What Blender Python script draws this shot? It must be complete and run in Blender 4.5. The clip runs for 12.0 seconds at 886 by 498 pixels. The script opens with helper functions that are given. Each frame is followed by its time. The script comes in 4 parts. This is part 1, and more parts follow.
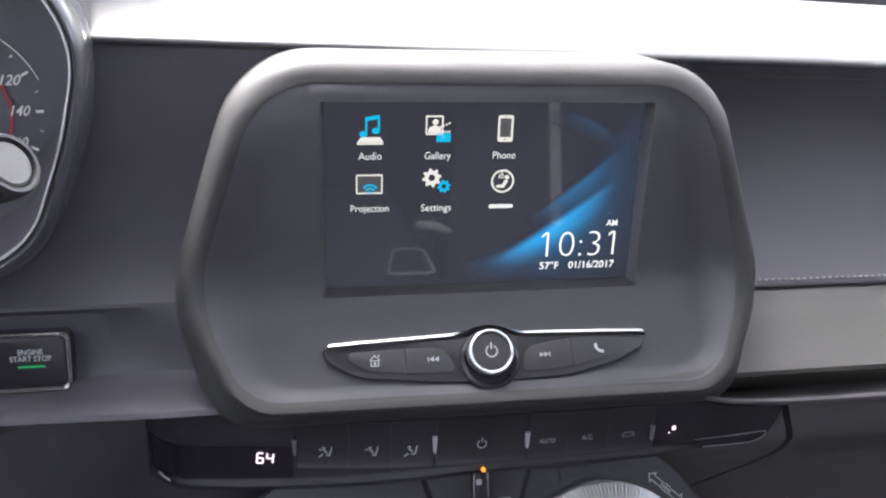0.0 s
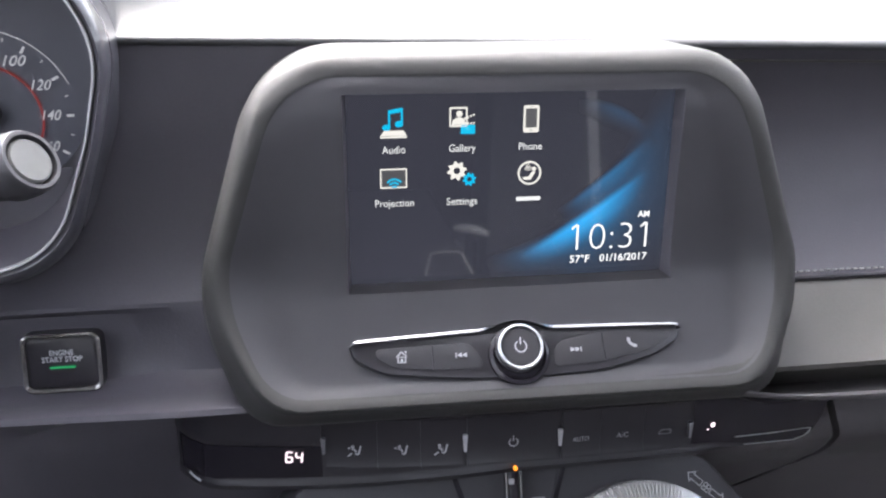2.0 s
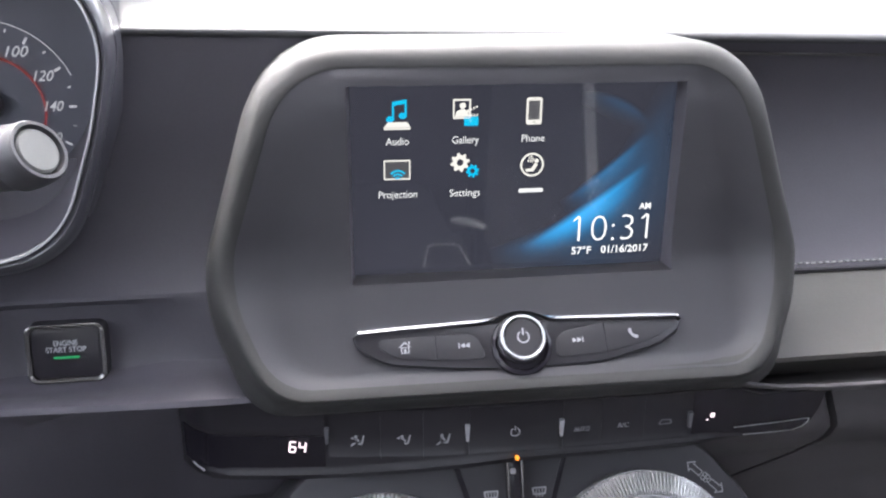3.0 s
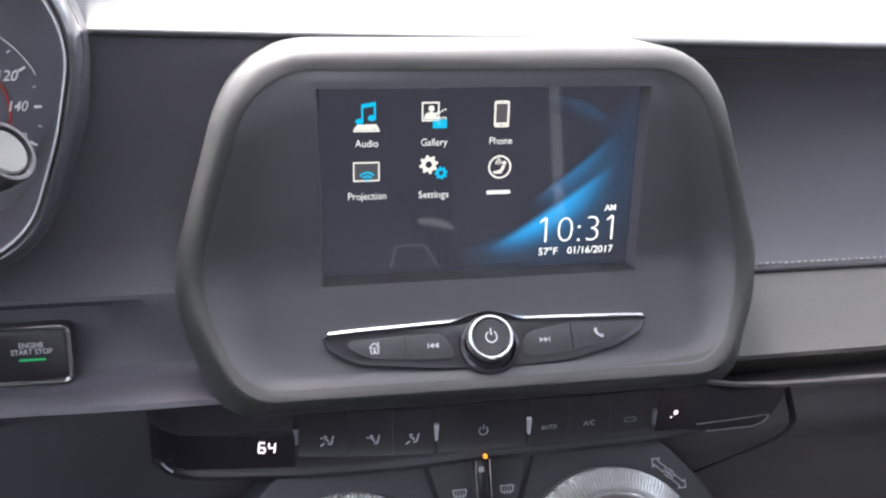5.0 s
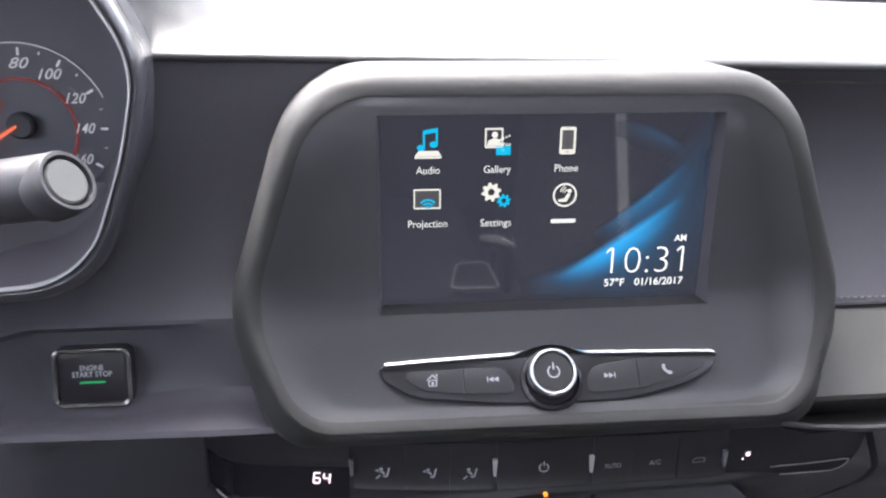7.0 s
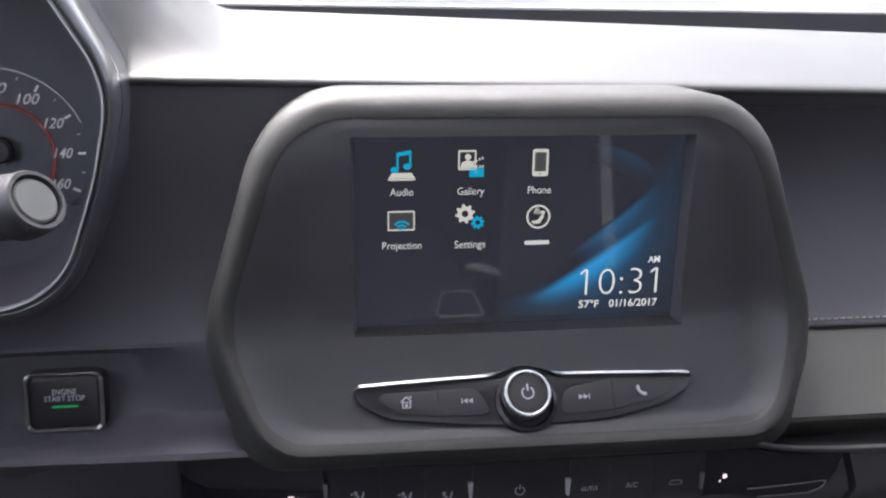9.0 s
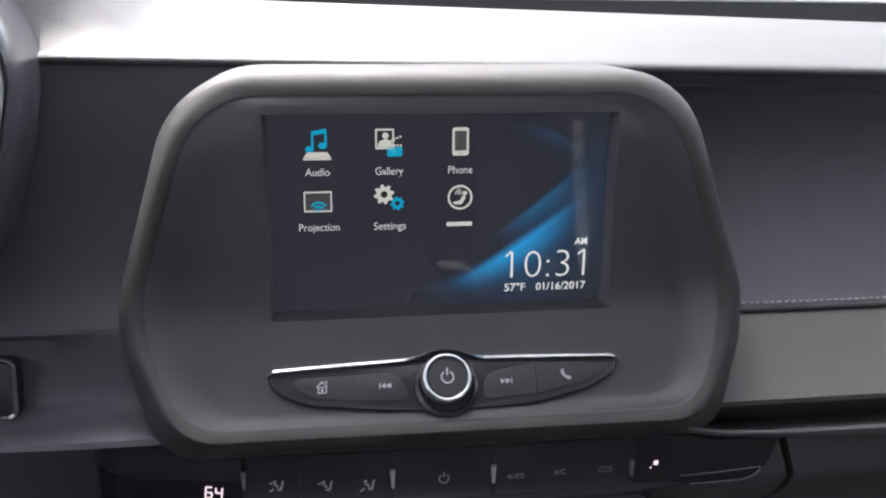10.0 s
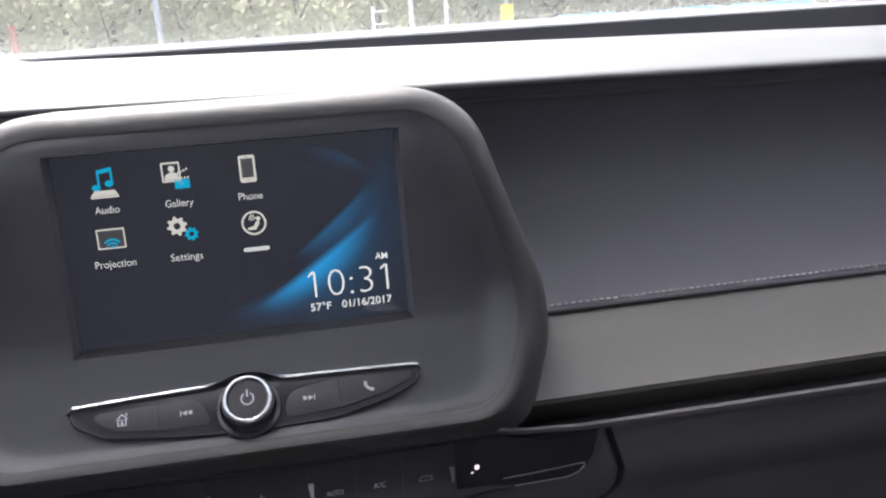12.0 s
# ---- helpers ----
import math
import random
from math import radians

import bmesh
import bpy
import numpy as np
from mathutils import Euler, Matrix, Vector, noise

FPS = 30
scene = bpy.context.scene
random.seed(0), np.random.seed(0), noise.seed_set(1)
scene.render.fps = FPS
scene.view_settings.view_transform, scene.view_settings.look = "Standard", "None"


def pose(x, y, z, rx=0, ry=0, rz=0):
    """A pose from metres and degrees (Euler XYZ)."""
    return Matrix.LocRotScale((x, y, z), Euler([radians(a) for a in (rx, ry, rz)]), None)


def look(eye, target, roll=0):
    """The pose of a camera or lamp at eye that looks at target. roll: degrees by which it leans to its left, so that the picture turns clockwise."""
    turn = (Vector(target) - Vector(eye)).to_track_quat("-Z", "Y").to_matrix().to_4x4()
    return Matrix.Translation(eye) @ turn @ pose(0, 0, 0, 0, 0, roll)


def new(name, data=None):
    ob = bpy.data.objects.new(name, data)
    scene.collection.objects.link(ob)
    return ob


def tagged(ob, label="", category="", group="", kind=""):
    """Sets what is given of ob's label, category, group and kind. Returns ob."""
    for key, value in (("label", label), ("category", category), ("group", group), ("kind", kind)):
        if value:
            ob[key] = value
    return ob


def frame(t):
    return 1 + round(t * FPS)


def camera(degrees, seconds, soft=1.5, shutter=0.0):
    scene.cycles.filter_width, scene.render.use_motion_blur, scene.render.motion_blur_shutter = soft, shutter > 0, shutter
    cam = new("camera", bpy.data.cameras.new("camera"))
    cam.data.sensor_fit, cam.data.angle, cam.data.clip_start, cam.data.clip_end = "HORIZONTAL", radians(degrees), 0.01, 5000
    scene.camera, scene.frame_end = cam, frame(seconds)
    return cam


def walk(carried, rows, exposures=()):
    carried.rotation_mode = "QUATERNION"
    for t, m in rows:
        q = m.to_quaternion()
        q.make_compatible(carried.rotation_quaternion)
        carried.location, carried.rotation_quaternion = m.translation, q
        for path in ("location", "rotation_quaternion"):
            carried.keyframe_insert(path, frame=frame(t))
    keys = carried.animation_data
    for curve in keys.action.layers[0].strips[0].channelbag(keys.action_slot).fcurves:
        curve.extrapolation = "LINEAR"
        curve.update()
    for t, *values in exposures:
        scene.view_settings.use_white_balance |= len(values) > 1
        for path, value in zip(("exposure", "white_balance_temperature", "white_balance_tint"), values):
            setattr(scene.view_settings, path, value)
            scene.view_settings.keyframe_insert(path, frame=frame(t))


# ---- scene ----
# ------------------------------------------------------------------ camera
cam = camera(55.5, 12.0, soft=2.2)
METRES, TILT, LEAN, TURN = 0.228, -19.010, -1.953, -10.850
EYE = (-0.0993, -0.3966, 1.1050)
ROWS = [
    (0.0, 0.0, 0.0, 0.0, 0.0, 0.0, -0.0),
    (0.5, 0.0082, 0.0264, -0.0124, 1.19, 0.06, 0.64),
    (1.0, 0.0411, 0.0241, -0.0181, 2.42, 0.54, 1.11),
    (1.5, 0.041, 0.0267, -0.0209, 2.93, 0.76, 0.95),
    (2.0, 0.0362, 0.0313, -0.0285, 2.98, 0.53, 0.95),
    (2.5, 0.023, 0.0259, -0.0321, 2.67, 0.05, 0.81),
    (4.5, 0.0166, 0.0047, -0.0314, 2.53, 0.25, 0.95),
    (5.0, 0.014, 0.0006, -0.032, 0.33, 0.09, 0.91),
    (5.5, 0.0172, 0.0045, -0.0229, 0.81, -2.35, 0.1),
    (6.0, -0.0, 0.0756, 0.0091, 4.99, 0.11, -0.34),
    (6.5, 0.0234, 0.0895, 0.0139, 4.34, -0.63, -0.5),
    (7.0, 0.0126, 0.0513, 0.0081, 4.48, 0.85, -0.01),
    (7.5, 0.0098, 0.0428, -0.0078, 3.6, 2.49, -0.13),
    (9.5, 0.1003, 0.0603, -0.0185, 3.9, 3.05, 0.26),
    (10.0, 0.1987, 0.1044, -0.0596, 3.45, 3.31, 0.52),
    (10.5, 0.3489, 0.098, -0.1063, 3.05, 5.48, 2.22),
    (11.0, 0.3826, 0.1332, -0.1537, 3.42, 3.66, 3.21),
    (11.5, 0.4847, 0.1227, -0.1472, 4.81, 3.86, 4.33),
    (12.0, 0.5863, 0.0837, -0.1542, 2.53, 6.66, 5.65),
]
walk(cam, [(t, pose(*EYE, TILT, LEAN, TURN) @ pose(METRES * x, METRES * y, METRES * z, 90 + pitch, roll, yaw)) for t, x, y, z, yaw, pitch, roll in ROWS],
     [(0.0, 3.09, 6350, 13), (2.5, 3.23, 6350, 13), (4.5, 3.32, 6350, 13), (5.0, 3.27, 6350, 13), (5.5, 3.66, 6350, 13), (6.0, 3.27, 6250, 13), (6.5, 3.19, 6250, 13), (7.0, 3.19, 6350, 13), (7.5, 2.33, 6350, 13), (9.5, 2.48, 6350, 13), (10.0, 2.38, 6350, 13), (10.5, 2.53, 6350, 13), (11.0, 2.92, 6050, 13), (11.5, 3.27, 6100, 13), (12.0, 2.53, 6350, 13)])

# ------------------------------------------------------------------ world and light
world = bpy.data.worlds.new("sky")
scene.world = world
world.use_nodes = True
wn, wl = world.node_tree.nodes, world.node_tree.links
sky = wn.new("ShaderNodeTexSky")
sky.sky_type, sky.sun_disc = "NISHITA", False
sky.sun_elevation, sky.sun_rotation = radians(58), radians(-25)
sky.dust_density, sky.air_density = 4.0, 1.0
wn["Background"].inputs["Strength"].default_value = 0.15
haze = wn.new("ShaderNodeHueSaturation")
haze.inputs["Saturation"].default_value = 0.35
wl.new(sky.outputs["Color"], haze.inputs["Color"])
wl.new(haze.outputs["Color"], wn["Background"].inputs["Color"])
sun = new("sun", bpy.data.lights.new("sun", "SUN"))
sun.data.energy, sun.data.angle, sun.data.color = 1.3, radians(40), (1.0, 0.97, 0.93)
sun.matrix_basis = look((0, 0, 10), (2.6, -5.6, 0))


# ------------------------------------------------------------------ helpers
def material(name, color, rough=0.5, metal=0.0, grain=0.0, bump=0.0, scale=900.0, spec=0.5, coat=0.0, patch=0.12, patch_scale=9.0):
    """A surface with fine grain (bump and tone) and large soft patches of wear."""
    m = bpy.data.materials.new(name)
    m.use_nodes = True
    n, l = m.node_tree.nodes, m.node_tree.links
    b = n["Principled BSDF"]
    b.inputs["Roughness"].default_value = rough
    b.inputs["Metallic"].default_value = metal
    b.inputs["Specular IOR Level"].default_value = spec
    b.inputs["Coat Weight"].default_value = coat
    b.inputs["Coat Roughness"].default_value = 0.05
    co = n.new("ShaderNodeTexCoord")
    big = n.new("ShaderNodeTexNoise")
    big.inputs["Scale"].default_value, big.inputs["Detail"].default_value = patch_scale, 4
    l.new(co.outputs["Object"], big.inputs["Vector"])
    fine = n.new("ShaderNodeTexNoise")
    fine.inputs["Scale"].default_value, fine.inputs["Detail"].default_value = scale, 2
    l.new(co.outputs["Object"], fine.inputs["Vector"])
    mixv = n.new("ShaderNodeMath")
    mixv.operation = "MULTIPLY_ADD"
    l.new(big.outputs["Fac"], mixv.inputs[0])
    mixv.inputs[1].default_value = patch * 2
    mixv.inputs[2].default_value = 1.0 - patch
    mix2 = n.new("ShaderNodeMath")
    mix2.operation = "MULTIPLY_ADD"
    l.new(fine.outputs["Fac"], mix2.inputs[0])
    mix2.inputs[1].default_value = grain * 2
    l.new(mixv.outputs[0], mix2.inputs[2])
    tone = n.new("ShaderNodeVectorMath")
    tone.operation = "SCALE"
    tone.inputs[0].default_value = color
    l.new(mix2.outputs[0], tone.inputs["Scale"])
    l.new(tone.outputs[0], b.inputs["Base Color"])
    rr = n.new("ShaderNodeMath")
    rr.operation = "MULTIPLY_ADD"
    l.new(big.outputs["Fac"], rr.inputs[0])
    rr.inputs[1].default_value, rr.inputs[2].default_value = 0.12, rough - 0.06
    l.new(rr.outputs[0], b.inputs["Roughness"])
    if bump:
        bp = n.new("ShaderNodeBump")
        bp.inputs["Strength"].default_value, bp.inputs["Distance"].default_value = bump, 0.0006
        l.new(fine.outputs["Fac"], bp.inputs["Height"])
        l.new(bp.outputs["Normal"], b.inputs["Normal"])
    return m


def glow(name, color, strength, dim=0.0):
    """A lit print on a display; dim is how grey its unlit body is."""
    m = bpy.data.materials.new(name)
    m.use_nodes = True
    b = m.node_tree.nodes["Principled BSDF"]
    b.inputs["Base Color"].default_value = (dim, dim, dim, 1)
    b.inputs["Roughness"].default_value = 0.3
    b.inputs["Emission Color"].default_value = (*color, 1)
    b.inputs["Emission Strength"].default_value = strength
    return m


def thing(name, at, label, category, group="", kind=""):
    ob = new(name)
    ob.empty_display_size = 0.02
    ob.location = at
    return tagged(ob, label, category, group, kind)


def part(name, bm, mat, parent=None, label="", smooth=35):
    """One mesh in world coordinates under a thing or a part."""
    me = bpy.data.meshes.new(name)
    bmesh.ops.recalc_face_normals(bm, faces=bm.faces)
    bm.to_mesh(me)
    bm.free()
    me.materials.append(mat)
    if smooth:
        for p in me.polygons:
            p.use_smooth = True
        me.set_sharp_from_angle(angle=radians(smooth))
    ob = new(name, me)
    if parent is not None:
        ob.parent = parent
        ob.matrix_parent_inverse = Matrix.Translation(-Vector(parent.location))
    return tagged(ob, label)


def plate(at, tilt=0.0, yaw=0.0, roll=0.0):
    """The frame of a panel that faces the seats: X right, Y up along it, Z out of it; tilt is the degrees by which it faces up."""
    return Matrix.Translation(at) @ Matrix.Rotation(radians(yaw), 4, "Z") @ Matrix.Rotation(radians(90 - tilt), 4, "X") @ Matrix.Rotation(radians(roll), 4, "Z")


def rounded(corners, n=7):
    """A closed outline with rounded corners from (x, y, radius) corners."""
    out = []
    k = len(corners)
    for i in range(k):
        a, b, c = (Vector(corners[(i + j) % k][:2]) for j in (-1, 0, 1))
        r = corners[i][2]
        u, v = (a - b).normalized(), (c - b).normalized()
        half = u.angle(v) / 2
        cut = min(r / math.tan(half), 0.49 * (a - b).length, 0.49 * (c - b).length)
        r = cut * math.tan(half)
        mid = b + (u + v).normalized() * (r / math.sin(half))
        p, q = b + u * cut - mid, b + v * cut - mid
        a0, a1 = math.atan2(p.y, p.x), math.atan2(q.y, q.x)
        da = (a1 - a0 + math.pi) % (2 * math.pi) - math.pi
        for s in range(n):
            w = a0 + da * s / (n - 1)
            out.append((mid.x + r * math.cos(w), mid.y + r * math.sin(w)))
    return out


def rect(w, h, r=0.0005, x=0.0, y=0.0, n=4):
    return rounded([(x - w / 2, y - h / 2, r), (x + w / 2, y - h / 2, r), (x + w / 2, y + h / 2, r), (x - w / 2, y + h / 2, r)], n)


def slab(bm, outline, m, z0, z1, bevel=0.0, hole=None):
    """Extrudes an outline along the panel's Z from z0 to z1 (z1 in front), with a chamfered front edge."""
    def ring(pts, z, shrink=0.0):
        cx, cy = sum(p[0] for p in pts) / len(pts), sum(p[1] for p in pts) / len(pts)
        res = []
        for i, p in enumerate(pts):
            a, c = Vector(pts[i - 1]), Vector(pts[(i + 1) % len(pts)])
            d = c - a
            nrm = Vector((d.y, -d.x)).normalized() if d.length > 0 else Vector((0, 0))
            if nrm.dot(Vector((p[0] - cx, p[1] - cy))) < 0:
                nrm = -nrm
            res.append(bm.verts.new(m @ Vector((p[0] - nrm.x * shrink, p[1] - nrm.y * shrink, z))))
        return res
    loops = [ring(outline, z0), ring(outline, z1 - bevel)]
    if bevel:
        loops.append(ring(outline, z1 - bevel * 0.3, bevel * 0.3))
        loops.append(ring(outline, z1, bevel))
    for a, b in zip(loops, loops[1:]):
        for i in range(len(a)):
            bm.faces.new((a[i], a[(i + 1) % len(a)], b[(i + 1) % len(a)], b[i]))
    bm.faces.new(loops[-1])
    bm.faces.new(loops[0][::-1])
    return bm


def lathe(bm, profile, m, n=48, closed=False):
    """Turns (radius, z) pairs about the panel's Z."""
    loops = []
    for r, z in profile:
        loops.append([bm.verts.new(m @ Vector((r * math.cos(2 * math.pi * i / n), r * math.sin(2 * math.pi * i / n), z))) for i in range(n)])
    for a, b in zip(loops, loops[1:]):
        for i in range(n):
            bm.faces.new((a[i], a[(i + 1) % n], b[(i + 1) % n], b[i]))
    if closed:
        for i in range(n):
            a, b = loops[-1], loops[0]
            bm.faces.new((a[i], a[(i + 1) % n], b[(i + 1) % n], b[i]))
    else:
        bm.faces.new(loops[-1])
        bm.faces.new(loops[0][::-1])
    return bm


def skin(loops, closed=True, caps=False):
    """A surface through equal loops of points."""
    bm = bmesh.new()
    vs = [[bm.verts.new(p) for p in lp] for lp in loops]
    for a, b in zip(vs, vs[1:]):
        k = len(a)
        for i in range(k if closed else k - 1):
            bm.faces.new((a[i], a[(i + 1) % k], b[(i + 1) % k], b[i]))
    if caps:
        bm.faces.new(vs[0][::-1])
        bm.faces.new(vs[-1])
    return bm


def box(bm, lo, hi):
    v = [bm.verts.new((x, y, z)) for z in (lo[2], hi[2]) for y in (lo[1], hi[1]) for x in (lo[0], hi[0])]
    for f in ((0, 2, 3, 1), (4, 5, 7, 6), (0, 1, 5, 4), (2, 6, 7, 3), (0, 4, 6, 2), (1, 3, 7, 5)):
        bm.faces.new([v[i] for i in f])
    return bm


def tube(points, radius, n=8):
    """A round bar along points; radius is a number or a function of 0..1."""
    loops = []
    k = len(points)
    for i, p in enumerate(points):
        d = (Vector(points[min(i + 1, k - 1)]) - Vector(points[max(i - 1, 0)])).normalized()
        s = d.cross(Vector((0.0, 0.3, 1.0)) if abs(d.z) < 0.9 else Vector((1, 0, 0))).normalized()
        u = s.cross(d)
        r = radius(i / (k - 1)) if callable(radius) else radius
        loops.append([Vector(p) + s * (r * math.cos(2 * math.pi * j / n)) + u * (r * math.sin(2 * math.pi * j / n)) for j in range(n)])
    return skin(loops, True, True)


def lettering(name, text, m, size, mat, parent, width=0.0, shear=0.0, align="CENTER", label="", bold=0.0):
    """Raised print in the built-in font, size being the height of its capitals; width squeezes it to fit."""
    cu = bpy.data.curves.new(name, "FONT")
    cu.body, cu.align_x, cu.align_y, cu.shear, cu.offset = text, "CENTER", "TOP_BASELINE", shear, bold
    cu.size, cu.resolution_u = 1.0, 3
    tmp = bpy.data.objects.new(name, cu)
    scene.collection.objects.link(tmp)
    bpy.context.view_layer.update()
    me = bpy.data.meshes.new_from_object(tmp.evaluated_get(bpy.context.evaluated_depsgraph_get()))
    bpy.data.objects.remove(tmp)
    xs, ys = [v.co.x for v in me.vertices], [v.co.y for v in me.vertices]
    w, h, cx, cy = max(xs) - min(xs), max(ys) - min(ys), (max(xs) + min(xs)) / 2, (max(ys) + min(ys)) / 2
    sy = size / 0.69
    sx = width / w if width else sy
    for v in me.vertices:
        v.co = m @ Vector(((v.co.x - cx) * sx, (v.co.y - 0.345) * sy, 0))
    bm = bmesh.new()
    bm.from_mesh(me)
    bpy.data.meshes.remove(me)
    return part(name, bm, mat, parent, label, 0)


def flat(bm, outline, m, z=0.0):
    bm.faces.new([bm.verts.new(m @ Vector((x, y, z))) for x, y in outline])
    return bm


def band(bm, inner, outer, m, z=0.0):
    a = [bm.verts.new(m @ Vector((x, y, z))) for x, y in inner]
    b = [bm.verts.new(m @ Vector((x, y, z))) for x, y in outer]
    for i in range(len(a)):
        bm.faces.new((a[i], a[(i + 1) % len(a)], b[(i + 1) % len(a)], b[i]))
    return bm


def circle(r, x=0.0, y=0.0, n=32, a0=0.0, a1=360.0):
    k = n if abs(a1 - a0) >= 360 else n + 1
    return [(x + r * math.cos(radians(a0 + (a1 - a0) * i / n)), y + r * math.sin(radians(a0 + (a1 - a0) * i / n))) for i in range(k)]


def arc_strip(bm, r0, r1, a0, a1, m, x=0.0, y=0.0, n=24, z=0.0):
    a, b = circle(r0, x, y, n, a0, a1), circle(r1, x, y, n, a0, a1)
    va = [bm.verts.new(m @ Vector((*p, z))) for p in a]
    vb = [bm.verts.new(m @ Vector((*p, z))) for p in b]
    for i in range(len(va) - 1):
        bm.faces.new((va[i], va[i + 1], vb[i + 1], vb[i]))
    return bm


def lerp(a, b, t):
    return a + (b - a) * t


def along(x, xs, ys):
    return float(np.interp(x, xs, ys))


# ------------------------------------------------------------------ materials
DASH = material("dash_vinyl", (0.073, 0.068, 0.081), 0.55, grain=0.08, bump=0.15, scale=700)
PAD = material("top_pad_vinyl", (0.045, 0.045, 0.047), 0.50, grain=0.08, bump=0.12, scale=700)
KNEE = material("band_vinyl", (0.064, 0.0605, 0.0555), 0.55, grain=0.08, bump=0.12, scale=700)
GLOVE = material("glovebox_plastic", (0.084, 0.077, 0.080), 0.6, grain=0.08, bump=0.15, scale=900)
FASCIA = material("fascia_plastic", (0.0460, 0.0442, 0.0495), 0.48, grain=0.06, bump=0.15, scale=1500)
BEZEL = material("bezel_plastic", (0.0430, 0.0420, 0.0412), 0.55, spec=0.3, grain=0.06, bump=0.12, scale=1500)
GLOSS = material("gloss_black_plastic", (0.027, 0.024, 0.030), 0.18, spec=0.35, coat=0.15, patch=0.2, patch_scale=40)
PANEBLACK = material("display_black", (0.017, 0.015, 0.020), 0.25, spec=0.35, patch=0.2, patch_scale=30)
SATIN = material("satin_black_plastic", (0.026, 0.0235, 0.0285), 0.42, grain=0.05, bump=0.1, scale=1200)
BUTTON = material("button_plastic", (0.0205, 0.0183, 0.0222), 0.34, grain=0.05, bump=0.06, scale=1500, patch=0.08, patch_scale=60)
BARBLACK = material("bar_black_plastic", (0.030, 0.028, 0.032), 0.30, spec=0.45, coat=0.1, patch=0.12, patch_scale=25)
KEYCAP = material("key_plastic", (0.034, 0.032, 0.036), 0.50, grain=0.05, bump=0.05, scale=1500, patch=0.1, patch_scale=30)
SCREEN = material("screen_glass", (0.006, 0.006, 0.008), 0.07, coat=0.55, patch=0.2, patch_scale=30)
CHROME = material("chrome", (0.95, 0.95, 0.95), 0.22, metal=1.0, patch=0.05, patch_scale=60)
BRUSHED = material("satin_metal", (0.80, 0.80, 0.79), 0.30, metal=1.0, grain=0.1, bump=0.1, scale=500)
FRAMEGREY = material("frame_metal", (0.24, 0.23, 0.225), 0.22, metal=0.75, coat=0.3, patch=0.2, patch_scale=60)
CAPGREY = material("cap_grey_plastic", (0.105, 0.105, 0.102), 0.45, grain=0.05, patch=0.1)
LEAFEDGE = material("thin_metal_edge", (0.50, 0.50, 0.50), 0.30, metal=0.6)
SILVER = material("silver_paint", (0.86, 0.86, 0.85), 0.28, metal=0.75, grain=0.1, scale=500)
# paled so that the dial carries the haze reflected by its cover glass
DIALFACE = material("hazed_dial_face", (0.15, 0.15, 0.18), 0.5, patch=0.2, patch_scale=20)
FRIT = material("black_rubber", (0.040, 0.039, 0.044), 0.85, spec=0.2, grain=0.1)
TINTBLUE = material("blue_glint_metal", (0.12, 0.30, 0.50), 0.3, metal=1.0)
TRIMGREY = material("pale_trim", (0.55, 0.55, 0.56), 0.25, coat=0.4, patch=0.1)
HOODV = material("hood_vinyl", (0.054, 0.052, 0.061), 0.30, coat=1.0, spec=0.5, grain=0.08, bump=0.12, scale=700)
PALE = material("pale_plastic", (0.80, 0.80, 0.79), 0.35, grain=0.05)
STEEL = material("painted_hood", (0.70, 0.70, 0.70), 0.30, coat=0.5)
LINER = material("headliner_fabric", (0.28, 0.275, 0.27), 0.9, grain=0.25, bump=0.6, scale=600)
CARPET = material("carpet", (0.03, 0.03, 0.03), 0.95, grain=0.4, bump=1.0, scale=400)
SEAT = material("seat_leather", (0.035, 0.034, 0.034), 0.5, grain=0.15, bump=0.4, scale=400)
THREAD = material("light_thread", (0.27, 0.265, 0.26), 0.8, grain=0.3, scale=2500)
PRINT = material("grey_print", (0.47, 0.47, 0.49), 0.5)
DIMPRINT = material("dim_print", (0.15, 0.15, 0.16), 0.5)
LCD = SCREEN.node_tree.nodes["Principled BSDF"].inputs
SCREEN.node_tree.links.remove(LCD["Roughness"].links[0])
LCD["Roughness"].default_value = 0.025
LCD["Emission Color"].default_value, LCD["Emission Strength"].default_value = (0.72, 0.75, 1.0, 1), 0.0058
WHITE = glow("white_pixels", (1.0, 1.0, 0.97), 0.14)
CAPTION = glow("caption_pixels", (0.95, 0.96, 0.93), 0.11)
CREAM = glow("cream_pixels", (0.80, 0.78, 0.70), 0.13)
CYAN = glow("cyan_pixels", (0.0, 0.42, 0.66), 0.14)
WAVE = glow("pale_cyan_pixels", (0.25, 0.70, 0.85), 0.14)
DARKPX = glow("dark_pixels", (0.16, 0.16, 0.17), 0.06)
FAINTPX = glow("faint_pixels", (0.30, 0.30, 0.31), 0.06)
LED64 = glow("display_digits", (1.0, 0.80, 0.86), 0.22)
AMBER = glow("amber_lamp", (1.0, 0.30, 0.03), 0.24)
GREEN = glow("green_lamp", (0.05, 0.75, 0.25), 0.05)
REDARC = glow("red_dial_print", (0.8, 0.06, 0.05), 0.03, 0.03)
DIALNUM = glow("dial_print", (0.75, 0.76, 0.80), 0.045, 0.4)
NEEDLE = glow("needle_paint", (1.0, 0.16, 0.05), 0.10, 0.1)

# ------------------------------------------------------------------ dashboard
BROW_Y, BROW_Z = 0.042, 1.0605
FAR_Y = 0.32


def brow_z(x):
    return BROW_Z - 0.018 * x


def far_z(x):
    return 1.0905 - 0.027 * x


def bulge(x):
    """The panel swells towards the driver beyond the pocket of the start button."""
    t = min(1.0, max(0.0, (-0.250 - x) / 0.022))
    return -0.013 * t * t * (3 - 2 * t)


